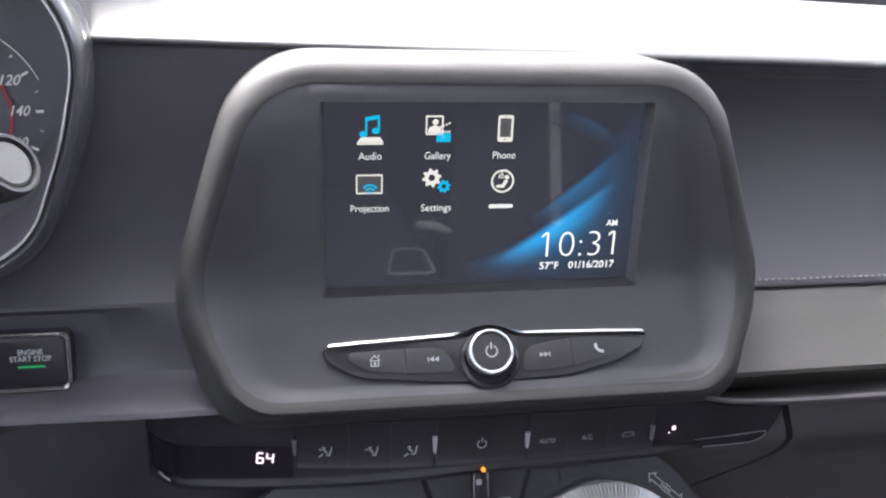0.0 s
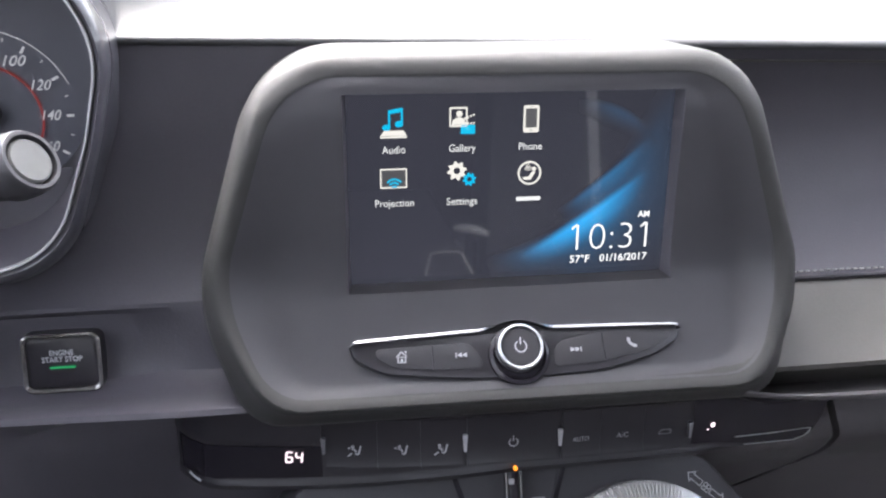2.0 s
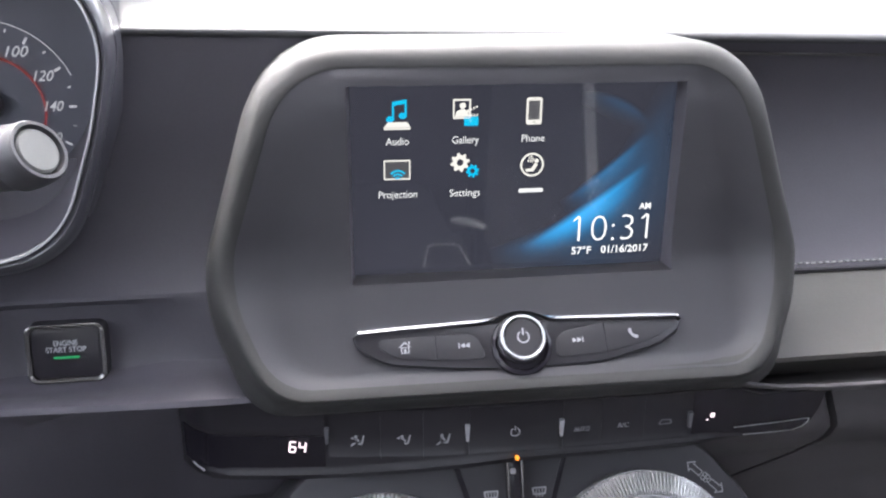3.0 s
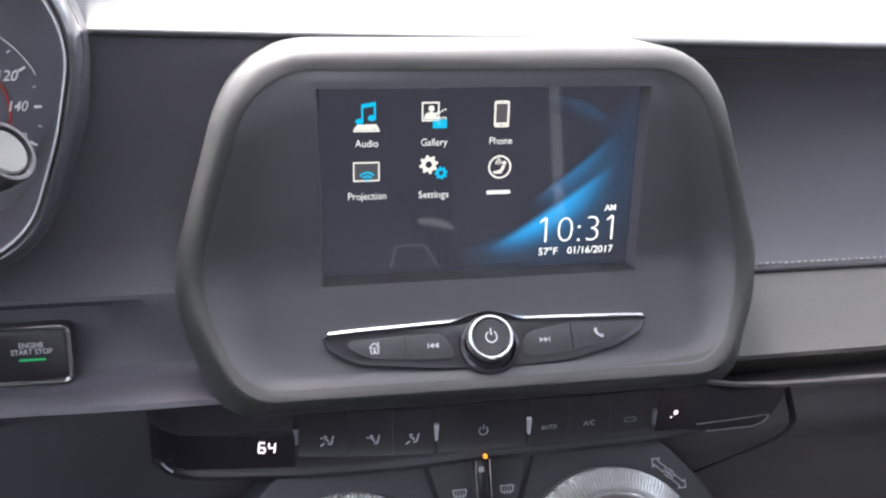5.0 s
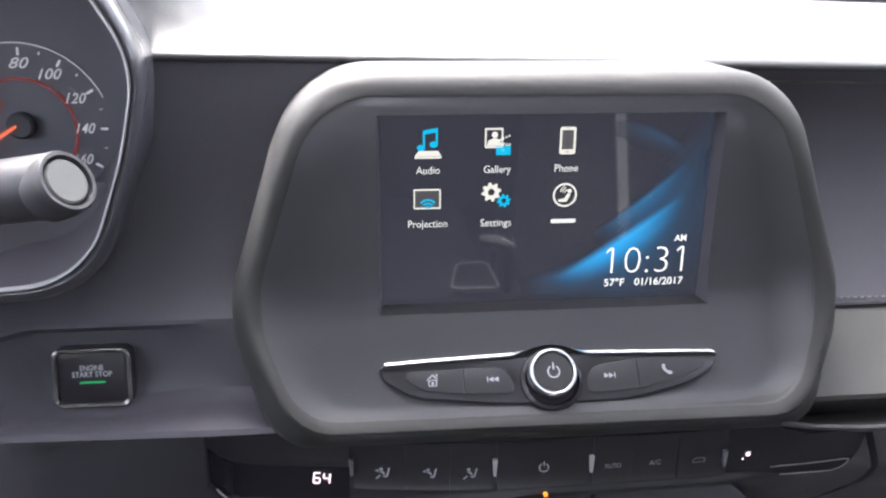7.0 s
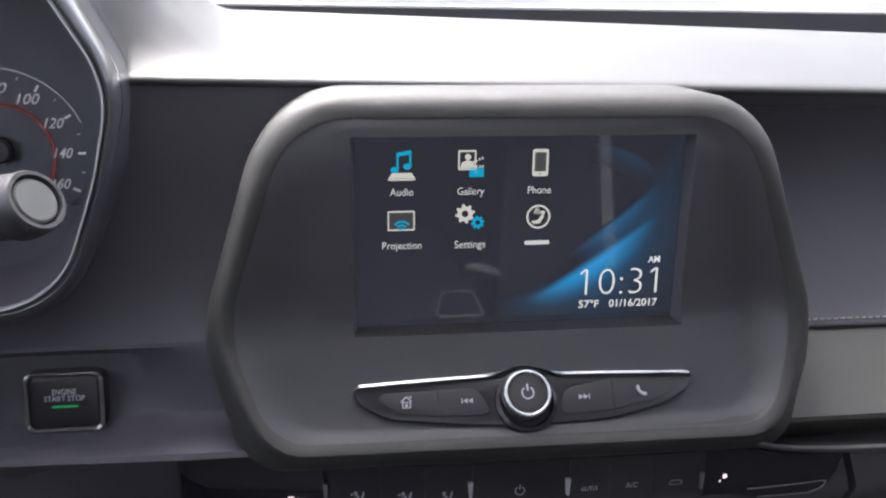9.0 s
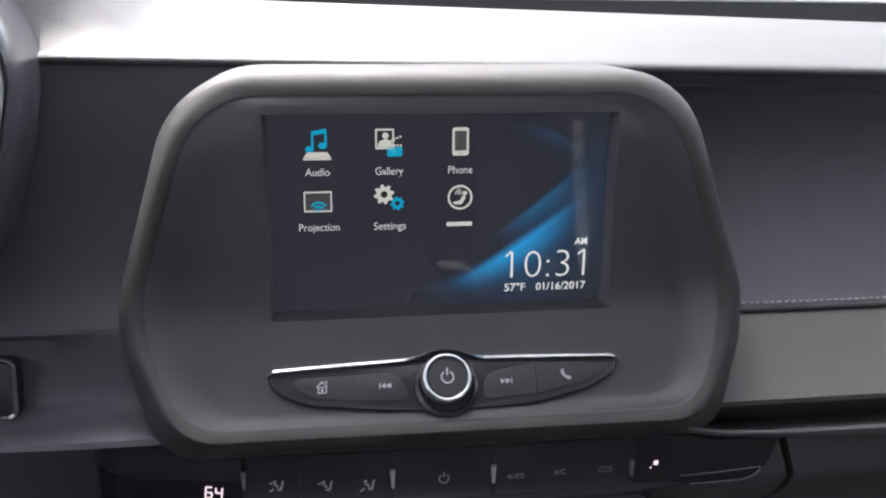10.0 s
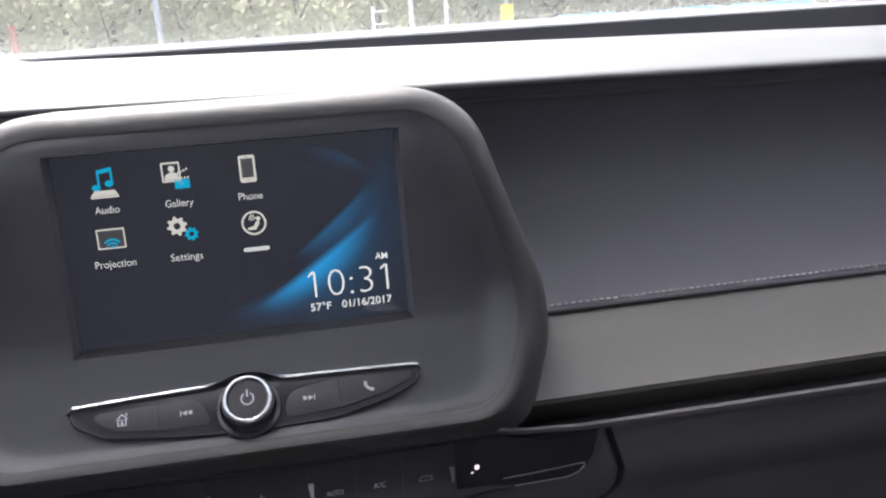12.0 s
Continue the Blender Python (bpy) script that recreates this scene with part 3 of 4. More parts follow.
# blue ribbons of the display's wallpaper
ribbon = bpy.data.materials.new("wallpaper_blue")
ribbon.use_nodes = True
rn, rl = ribbon.node_tree.nodes, ribbon.node_tree.links
rn.remove(rn["Principled BSDF"])
at_ = rn.new("ShaderNodeAttribute")
at_.attribute_name = "fade"
em = rn.new("ShaderNodeEmission")
tr = rn.new("ShaderNodeBsdfTransparent")
ad = rn.new("ShaderNodeAddShader")
em.inputs["Color"].default_value = (0.0, 0.37, 0.82, 1)
rl.new(at_.outputs["Fac"], em.inputs["Strength"])
rl.new(em.outputs[0], ad.inputs[0])
rl.new(tr.outputs[0], ad.inputs[1])
rl.new(ad.outputs[0], rn["Material Output"].inputs["Surface"])


def blade(p0, p1, p2, width, power, depth):
    """A soft ribbon along a bent line, crisp on its upper edge and fading below."""
    b = bmesh.new()
    lay = b.verts.layers.float.new("fade")
    n, k = 30, 16
    vs = []
    for i in range(n + 1):
        t = i / n
        c = Vector(p0) * (1 - t) ** 2 + Vector(p1) * (2 * t * (1 - t)) + Vector(p2) * t * t
        d = (Vector(p1) - Vector(p0)) * (1 - t) + (Vector(p2) - Vector(p1)) * t
        nr = Vector((-d.y, d.x)).normalized()
        w = width * (0.35 + 0.65 * math.sin(math.pi * min(1, t * 0.9 + 0.1)))
        row = []
        for j in range(k + 1):
            s = j / k
            v = b.verts.new(P @ Vector((*(c - nr * (w * (s - 0.12))), depth)))
            v[lay] = power * math.sin(math.pi * min(1, t * 1.05)) ** 1.5 * (min(1, s * 4.0) ** 1.6 * (1 - s) ** 1.8)
            row.append(v)
        vs.append(row)
    for a, c in zip(vs, vs[1:]):
        for j in range(k):
            b.faces.new((a[j], a[j + 1], c[j + 1], c[j]))
    part("wallpaper_ribbon", b, ribbon, display, "blue light ribbon on the display", 0)


blade((0.006, -0.0425), (0.040, -0.0235), (0.0750, 0.0040), 0.0175, 0.19, -0.0001)
blade((0.020, -0.060), (0.056, -0.020), (0.0830, 0.055), 0.058, 0.018, -0.0002)
blade((0.026, -0.0195), (0.048, -0.0040), (0.0735, 0.0185), 0.0125, 0.055, -0.00015)
blade((0.034, 0.0355), (0.060, 0.036), (0.0755, 0.0140), 0.012, 0.015, -0.0002)
blade((-0.010, -0.0440), (0.036, -0.032), (0.0755, -0.004), 0.026, 0.045, -0.00025)
blade((0.022, -0.0300), (0.050, -0.0080), (0.0755, 0.0260), 0.030, 0.020, -0.0003)

# button bar below the screen
B = plate((0.0, -0.0305, 0.9185), 37)
bar = [(-0.0812, 0.0088, 0.002), (-0.019, 0.0105, 0.010), (0.019, 0.0105, 0.010), (0.0824, 0.0086, 0.002), (0.0812, 0.0010, 0.006), (0.0680, -0.0056, 0.03), (0.0400, -0.0118, 0.06), (0.0150, -0.0124, 0.01), (-0.0150, -0.0120, 0.01), (-0.0300, -0.0110, 0.05), (-0.0660, -0.0070, 0.03), (-0.0792, 0.0012, 0.006)]
bm = bmesh.new()
slab(bm, rounded(bar, 6), B, -0.012, 0.0035, 0.0015)
panel = part("button_bar", bm, BARBLACK, unit, "gloss black bar of media buttons", 40)
bm = bmesh.new()
lathe(bm, [(0.0152, -0.012), (0.0152, 0.0035), (0.0146, 0.005), (0.0130, 0.0058), (0.0120, 0.004)], B @ Matrix.Translation((0, -0.0014, 0)))
part("knob_collar", bm, GLOSS, panel)
strip_l = [(-0.0812, 0.0060), (-0.0785, 0.0080), (-0.060, 0.0089), (-0.030, 0.0100), (-0.0190, 0.0104), (-0.0150, 0.0112), (-0.011, 0.0126), (-0.006, 0.0143), (0.0, 0.0150), (0.006, 0.0142), (0.011, 0.0124), (0.0150, 0.0108), (0.0190, 0.0100), (0.030, 0.0098), (0.060, 0.0089), (0.079, 0.0082), (0.0815, 0.0077), (0.0826, 0.0066)]
loops = []
for i, (px, py) in enumerate(strip_l):
    w = 0.0012 if i in (0, len(strip_l) - 1) else along(abs(px), [0.010, 0.016], [0.0008, 0.0026])
    loops.append([B @ Vector((px, py, 0.0)), B @ Vector((px, py, 0.0056)), B @ Vector((px, py + 0.0002, 0.0060)), B @ Vector((px, py + w * 0.55, 0.0054)), B @ Vector((px, py + w, 0.0036)), B @ Vector((px, py + w, 0.0))])
part("chrome_strip", skin(loops, True, True), CHROME, panel, "bright chrome strip along the top", 25)
for name, pts in (("home_button", [(-0.0748, 0.0050, 0.003), (-0.0420, 0.0056, 0.0003), (-0.0420, -0.0064, 0.0003), (-0.0610, -0.0042, 0.015)]),
                  ("back_button", [(-0.04185, 0.0056, 0.0003), (-0.0225, 0.0058, 0.008), (-0.0165, -0.0072, 0.003), (-0.04185, -0.0064, 0.0003)]),
                  ("forward_button", [(0.0180, 0.0036, 0.008), (0.04235, 0.0074, 0.0003), (0.04235, -0.0074, 0.0003), (0.0165, -0.0088, 0.003)]),
                  ("call_button", [(0.0425, 0.0074, 0.0003), (0.0782, 0.0066, 0.0015), (0.0768, 0.0022, 0.004), (0.0650, -0.0030, 0.02), (0.0425, -0.0074, 0.0003)])):
    bm = bmesh.new()
    slab(bm, rounded(pts, 6), B, 0.002, 0.0040, 0.0003)
    part(name, bm, KEYCAP, panel, "", 40)
K = B @ Matrix.Translation((0.0, 0.0014, 0.0))
bm = bmesh.new()
lathe(bm, [(0.0124, 0.002), (0.0124, 0.0052), (0.0121, 0.0064), (0.0114, 0.0068), (0.0108, 0.0060)], K, 56)
part("knob_skirt", bm, GLOSS, panel, "gloss black skirt of the knob", 30)
bm = bmesh.new()
lathe(bm, [(0.0114, 0.004), (0.0115, 0.0078), (0.0114, 0.0088), (0.0110, 0.0097), (0.0104, 0.0101), (0.0098, 0.0100), (0.0095, 0.0094), (0.0094, 0.0084), (0.0094, 0.004)], K, 56)
part("knob_rim", bm, CHROME, panel, "chrome knob rim", 60)
bm = bmesh.new()
lathe(bm, [(0.0093, 0.003), (0.0093, 0.0084), (0.0088, 0.0091), (0.0076, 0.0092)], K, 48)
part("power_knob", bm, KEYCAP, panel, "round black power knob", 30)
KF = K @ Matrix.Translation((0, 0, 0.0095))
bm = bmesh.new()
arc_strip(bm, 0.0024, 0.0031, 120, 420, KF)
flat(bm, rect(0.0008, 0.0034, 0.0002, 0, 0.0026), KF)
part("power_mark", bm, PRINT, panel, "", 0)
BF = B @ Matrix.Translation((0, 0, 0.0050))
bm = bmesh.new()
x, y = -0.0568, 0.0004
flat(bm, [(x - 0.0029, y + 0.0002), (x, y + 0.0030), (x + 0.0029, y + 0.0002), (x + 0.0022, y + 0.0002), (x, y + 0.0022), (x - 0.0022, y + 0.0002)], BF)
band(bm, rect(0.0030, 0.0022, 0.0001, x, y - 0.0012), rect(0.0040, 0.0030, 0.0002, x, y - 0.0012), BF)
flat(bm, rect(0.0011, 0.0015, 0.0001, x, y - 0.0014), BF)
flat(bm, rect(0.0007, 0.0012, 0.0001, x + 0.0020, y + 0.0024), BF)
part("home_mark", bm, PRINT, panel, "", 0)
for name, x, y, d in (("back_mark", -0.0278, -0.0002, -1), ("forward_mark", 0.0276, -0.0008, 1)):
    bm = bmesh.new()
    for o in (-0.0022, 0.0002):
        flat(bm, [(x + d * o, y - 0.0013), (x + d * (o + 0.0023), y), (x + d * o, y + 0.0013)], BF)
    flat(bm, rect(0.0005, 0.0026, 0.0001, x + d * 0.0030, y), BF)
    part(name, bm, PRINT, panel, "", 0)
bm = bmesh.new()
x, y = 0.0560, 0.0000
arc_strip(bm, 0.0036, 0.0050, 195, 255, BF, x + 0.0030, y + 0.0034, 10)
flat(bm, rect(0.0016, 0.0020, 0.0004, x - 0.0008, y + 0.0024), BF)
flat(bm, rect(0.0020, 0.0016, 0.0004, x + 0.0020, y - 0.0008), BF)
part("call_mark", bm, PRINT, panel, "", 0)

# ------------------------------------------------------------------ climate panel
def climate_y(x):
    return -0.0285 + (0.95 if x < 0 else 0.15) * x * x + 30.0 * max(0.0, -0.150 - x) ** 2


climate = thing("climate_control_panel", (0, 0.0, 0.83), "gloss black climate control strip with grey symbols", "climate control")
CX = [-0.172 + 0.0086 * i for i in range(38)] + [0.152, 0.157, 0.161, 0.164, 0.167, 0.169, 0.171, 0.1725, 0.1735, 0.1745]


def tip_rise(x):
    """The strip's lower edge sweeps up to a point at its passenger end."""
    return along(x, [0.112, 0.130, 0.154, 0.162, 0.167, 0.171, 0.1735, 0.1745], [0.0, -0.0025, -0.0025, -0.0012, 0.0026, 0.0090, 0.0175, 0.0205])


loops = []
for x in CX:
    y, zt, zb = climate_y(x), along(x, [0.10, 0.135], [0.893, 0.880]), 0.8560 + (tip_rise(x) if x > 0 else 0.07 * x)
    q = along(x, [0.10, 0.130], [1.0, 0.04])
    loops.append([(x, y + 0.03, zt), (x, y + 0.002, zt), (x, y, zt - 0.002), (x, y - 0.0002 * q, zb + 0.002), (x, y - 0.0014 * q, zb), (x, y - 0.0022 * q, zb - 0.002 * q), (x, y - 0.0010 * q, zb - 0.0050 * q), (x, y + 0.03, zb - 0.012 * q)])
part("housing", skin(loops, True, True), BUTTON, climate, "curved dark strip", 40)


def on_climate(x, z, lift=0.0011):
    return plate((x, climate_y(x) - lift, z), 0, math.degrees(math.atan((1.9 if x < 0 else 0.3) * x)))


bm = bmesh.new()
for dx, lit in ((-0.0025, "acdefg"), (0.0025, "bcfg")):
    for seg, (cx, cy, w, h) in {"a": (0, 1, 1, 0), "g": (0, 0, 1, 0), "d": (0, -1, 1, 0), "f": (-1, 0.5, 0, 1), "b": (1, 0.5, 0, 1), "e": (-1, -0.5, 0, 1), "c": (1, -0.5, 0, 1)}.items():
        if seg in lit:
            pts = rect(0.0030 if w else 0.0009, 0.0009 if w else 0.0027, 0.0002, dx + cx * 0.00155, cy * 0.0029, 3)
            flat(bm, [(px + 0.12 * py, py) for px, py in pts], on_climate(-0.1104, 0.8622))
part("temperature_readout", bm, LED64, climate, "lit pinkish white number", 0)
for x0, x1 in ((-0.0945, -0.0688), (-0.0688, -0.0473), (-0.0473, -0.0260), (-0.0240, 0.0230), (0.0250, 0.0458), (0.0458, 0.0692), (0.0692, 0.0935)):
    loops = []
    for i in range(7):
        x = lerp(x0 + 0.00005, x1 - 0.00005, i / 6)
        y = climate_y(x) - 0.0006
        loops.append([(x, y + 0.003, 0.884), (x, y, 0.8835), (x, y - 0.0002, 0.8605), (x, y - 0.0016, 0.8585), (x, y - 0.0018, 0.8575), (x, y + 0.003, 0.8565)])
    part("climate_button", skin(loops, True, True), BUTTON, climate, "", 40)
for x0, x1 in ((-0.170, -0.0965), (0.0965, 0.1735)):
    loops = []
    for i in range(25):
        x = lerp(x0, x1, i / 24)
        y, low = climate_y(x) - 0.0004, tip_rise(x) if x > 0 else 0.07 * x
        zt = along(x, [-0.170, -0.0965, 0.0, 0.10, 0.135], [0.8655, 0.8690, 0.889, 0.889, 0.878])
        loops.append([(x, y + 0.002, zt), (x, y, zt - 0.0005), (x, y, 0.8570 + low), (x, y + 0.002, 0.8567 + low)])
    part("display_window", skin(loops, True, True), PANEBLACK, climate, "gloss black display window", 40)
loops = []
for i in range(15):
    x = lerp(-0.172, -0.0965, i / 14)
    y, zb = climate_y(x), along(x, [-0.170, -0.0965], [0.8660, 0.8695])
    loops.append([(x, y + 0.004, 0.8935), (x, y - 0.0016, 0.8930), (x, y - 0.0022, zb + 0.006), (x, y - 0.0018, zb + 0.0015), (x, y - 0.0008, zb), (x, y + 0.004, zb)])
part("window_lip", skin(loops, True, True), SATIN, climate, "satin lip above the display window", 40)
for x in (-0.0955, -0.0250, 0.0240, 0.0945):
    bm = bmesh.new()
    slab(bm, [(-0.0013, 0.0045), (0.0013, 0.0045), (0.0007, -0.0045), (-0.0005, -0.0045)], on_climate(x, along(x, [-0.1, 0.0, 0.1], [0.8695, 0.8700, 0.8670])), -0.001, 0.0012)
    part("divider", bm, PRINT if abs(x) < 0.05 else DIMPRINT, climate, "", 0)
lettering("auto_caption", "AUTO", on_climate(0.0352, 0.8672), 0.0026, PRINT, climate, 0.0086)
lettering("ac_caption", "A/C", on_climate(0.0575, 0.8675), 0.0028, PRINT, climate, 0.0062)
for x in (-0.0804, -0.0573, -0.0373):
    m = on_climate(x, 0.8667)
    bm = bmesh.new()
    flat(bm, circle(0.0009, -0.0006, 0.0022, 10), m)
    flat(bm, [(0.0030, 0.0030), (0.0038, 0.0030), (0.0028, -0.0018), (0.0020, -0.0024), (0.0004, -0.0022), (0.0004, -0.0014), (0.0018, -0.0014)], m)
    flat(bm, [(-0.0012, 0.0012), (0.0006, 0.0010), (0.0014, -0.0006), (0.0006, -0.0010), (-0.0002, 0.0004), (-0.0012, 0.0004)], m)
    if x < -0.05:
        flat(bm, [(-0.0036, 0.0014), (-0.0018, 0.0022), (-0.0020, 0.0014), (-0.0018, 0.0006)], m)
    if x < -0.07 or x > -0.05:
        flat(bm, [(-0.0036, -0.0030), (-0.0014, -0.0010), (-0.0008, -0.0016), (-0.0028, -0.0034)], m)
    part("airflow_mark", bm, PRINT, climate, "", 0)
bm = bmesh.new()
m = on_climate(-0.0002, 0.8685)
arc_strip(bm, 0.0020, 0.0026, 120, 420, m)
flat(bm, rect(0.0006, 0.0028, 0.0001, 0, 0.0022), m)
part("power_mark", bm, PRINT, climate, "", 0)
bm = bmesh.new()
m = on_climate(0.0806, 0.8672)
band(bm, rounded([(-0.0030, -0.0010, 0.0006), (0.0030, -0.0010, 0.0006), (0.0026, 0.0006, 0.0006), (-0.0016, 0.0008, 0.0006)], 4), rounded([(-0.0042, -0.0016, 0.0008), (0.0042, -0.0016, 0.0008), (0.0036, 0.0014, 0.0008), (-0.0020, 0.0016, 0.0008)], 4), m)
part("recirculation_mark", bm, DIMPRINT, climate, "", 0)
bm = bmesh.new()
m = on_climate(0.1067, 0.8678)
flat(bm, rect(0.0024, 0.0026, 0.0006, 0.0008, 0.0006), m)
flat(bm, rect(0.0010, 0.0010, 0.0003, -0.0018, -0.0020), m)
part("fan_light", bm, LED64, climate, "small white lit fan symbol", 0)
LEAF_LINE = [(0.121, 0.8596), (0.142, 0.8599), (0.155, 0.8603), (0.162, 0.8607), (0.1655, 0.8604), (0.1650, 0.8585), (0.1620, 0.8560), (0.1560, 0.8542), (0.142, 0.8543), (0.127, 0.8545)]
part("bright_edge", tube([(x, climate_y(x) - 0.0010, z) for x, z in LEAF_LINE], 0.00030, 6), LEAFEDGE, climate, "thin metal leaf-shaped edge")
# this edge has its bright sheen put into a matt grey colour
part("bright_edge", tube([(x, climate_y(x) - 0.004, z) for x, z in ((-0.165, 0.8472), (-0.1625, 0.8461), (-0.159, 0.8454))], 0.0006, 6), PRINT, climate, "thin chrome edge, its sheen put into pale grey")

# ------------------------------------------------------------------ lower console with two round vents
console = thing("centre_stack", (0, 0.0, 0.72), "dark grey centre stack below the climate strip", "console")
V = plate((0, -0.036, 0.80), 20)


def stack_outline():
    return rounded([(-0.135, -0.09, 0.03), (0.135, -0.09, 0.03), (0.142, 0.010, 0.05), (0.105, 0.052, 0.03), (-0.105, 0.052, 0.03), (-0.142, 0.010, 0.05)], 8)


bm = bmesh.new()
slab(bm, stack_outline(), V, -0.05, 0.0, 0.004)
part("stack_face", bm, FASCIA, console, "", 40)
bm = bmesh.new()
slab(bm, rounded([(-0.0325, 0.054, 0.002), (0.0325, 0.054, 0.002), (0.0125, -0.013, 0.007), (-0.0125, -0.013, 0.007)], 5), V, -0.002, 0.0010, 0.0003)
part("wedge_groove", bm, GLOSS, console, "black groove round the wedge", 40)
bm = bmesh.new()
slab(bm, rounded([(-0.029, 0.051, 0.002), (0.029, 0.051, 0.002), (0.010, -0.010, 0.006), (-0.010, -0.010, 0.006)], 5), V, -0.002, 0.0015, 0.0008)
part("button_wedge", bm, FASCIA, console, "black wedge of demister buttons", 40)
bm = bmesh.new()
slab(bm, rect(0.0060, 0.050, 0.001, 0.0012, 0.025), V, 0.0, 0.006, 0.001)
part("wedge_rib", bm, GLOSS, console, "", 40)
for x in (-0.0026, 0.0050):
    bm = bmesh.new()
    slab(bm, rect(0.0014, 0.050, 0.0004, x, 0.025), V, 0.0, 0.0068, 0.0005)
    part("rib_edge", bm, FRAMEGREY, console, "pale satin edge of the rib", 40)
bm = bmesh.new()
flat(bm, rect(0.0030, 0.0030, 0.0006, 0.000, 0.044), V, 0.0065)
part("airbag_mark", bm, PRINT, console, "", 0)
for x in (-0.0125, 0.0135):
    m = V @ Matrix.Translation((x + 0.0012, 0.031, 0.0018))
    bm = bmesh.new()
    band(bm, rounded([(-0.0026, -0.0010, 0.0006), (0.0026, -0.0010, 0.0006), (0.0032, 0.0016, 0.0006), (-0.0032, 0.0016, 0.0006)], 4), rounded([(-0.0034, -0.0018, 0.0008), (0.0034, -0.0018, 0.0008), (0.0042, 0.0024, 0.0008), (-0.0042, 0.0024, 0.0008)], 4), m)
    for o in (-0.0016, 0, 0.0016):
        flat(bm, rect(0.0005, 0.0044, 0.0001, o, -0.0008), m)
    part("demister_mark", bm, PRINT, console, "", 0)
bm = bmesh.new()
lathe(bm, [(0.0010, -0.001), (0.0010, 0.0008), (0.0007, 0.0011)], plate((-0.0001, -0.0348, 0.8565), 0), 16)
part("amber_light", bm, AMBER, climate, "small amber indicator light", 30)


def round_vent(x, up, label):
    v = thing("air_vent", V @ Vector((x, up, 0)), label, "air vent", "round dashboard air vents")
    m = V @ Matrix.Translation((x, up, 0.004 if x > 0 else 0.0))
    n, tooth_, loops_ = (560, 0.0017, []) if x < 0 else (600, 0.0016, [])
    for r, z, tooth in ((0.0520, -0.004, 0.0), (0.0526, 0.003, 0.0), (0.0520, 0.0055, tooth_), (0.0430, 0.0105, tooth_), (0.0415, 0.0108, 0.0)):
        loops_.append([m @ Vector(((r + (tooth if i % 4 < 2 else -tooth) * 0.5) * math.cos(2 * math.pi * i / n), (r + (tooth if i % 4 < 2 else -tooth) * 0.5) * math.sin(2 * math.pi * i / n), z + (tooth if i % 4 < 2 else -tooth))) for i in range(n)])
    part("knurled_ring", skin(loops_), SILVER, v, "knurled silver ring", 25)
    if x < 0:
        # the ring's blue glint is painted on as thin coloured strips
        b = bmesh.new()
        arc_strip(b, 0.0424, 0.0440, 62, 122, m @ Matrix.Translation((0, 0, 0.0016)), n=20)
        for i in range(22):
            arc_strip(b, 0.0432, 0.0515, 64.93 + 2.5714 * i, 65.75 + 2.5714 * i, m @ Matrix.Translation((0, 0, 0.0016)), n=2)
        for q in b.verts:
            q.co = m @ ((m.inverted() @ q.co) + Vector((0, 0, along((m.inverted() @ q.co).xy.length, [0.0430, 0.0520], [0.0112, 0.0062]))))
        part("cool_glint", b, TINTBLUE, v, "blue glint painted on part of the ring", 30)
    b = bmesh.new()
    lathe(b, [(0.0415, 0.002), (0.0412, 0.0108), (0.0402, 0.0122), (0.0384, 0.0118), (0.0366, 0.0098), (0.0356, 0.0070), (0.0362, 0.002)], m, 64, True)
    part("chrome_rim", b, CHROME, v, "polished inner rim", 30)
    b = bmesh.new()
    lathe(b, [(0.0360, 0.0068), (0.0352, 0.002), (0.0345, -0.012), (0.0020, -0.016), (0.0020, -0.018), (0.0370, -0.014)], m, 48, True)
    part("vent_throat", b, GLOSS, v, "", 30)
    for i in range(-2, 3):
        b = bmesh.new()
        w = 2 * math.sqrt(0.032 ** 2 - (0.011 * i) ** 2)
        slab(b, rect(w, 0.0016, 0.0003, 0, 0.011 * i), m, -0.012, 0.0)
        part("vane", b, SATIN, v, "", 40)
    return v


round_vent(-0.071, -0.0155, "round air vent with knurled metal ring and blue glint")
for a0, a1, mt, nm in ((138, 158, "red", "warm_arc"), (160, 184, "blue", "cool_arc")):
    bm = bmesh.new()
    arc_strip(bm, 0.0560, 0.0600, a0, a1, V @ Matrix.Translation((-0.071, -0.0155, 0.0006)), n=16)
    part(nm, bm, material(mt + "_print", (0.30, 0.07, 0.05) if mt == "red" else (0.05, 0.16, 0.26), 0.5), console, mt + " temperature arc", 0)
round_vent(0.0690, -0.0135, "round air vent with bright knurled metal ring")
bm = bmesh.new()
m = V @ Matrix.Translation((0.1085, 0.0305, 0.0006)) @ Matrix.Rotation(radians(-42), 4, "Z")
for d in (-1, 1):
    head = [(0.0135, 0.0), (0.0095, 0.0038), (0.0095, 0.0018), (0.0030, 0.0018), (0.0030, -0.0018), (0.0095, -0.0018), (0.0095, -0.0038)]
    slim = [(0.0125, 0.0), (0.0101, 0.0023), (0.0101, 0.0012), (0.0036, 0.0012), (0.0036, -0.0012), (0.0101, -0.0012), (0.0101, -0.0023)]
    band(bm, [(d * px, py) for px, py in slim], [(d * px, py) for px, py in head], m)
part("turn_arrow_mark", bm, PRINT, console, "", 0)
bm = bmesh.new()
for i in range(4):
    a = radians(45 + 90 * i)
    band(bm, circle(0.0008, 0.0016 * math.cos(a), 0.0016 * math.sin(a), 10), circle(0.0014, 0.0016 * math.cos(a), 0.0016 * math.sin(a), 10), m, 0.0003)
part("fan_mark", bm, PRINT, console, "", 0)

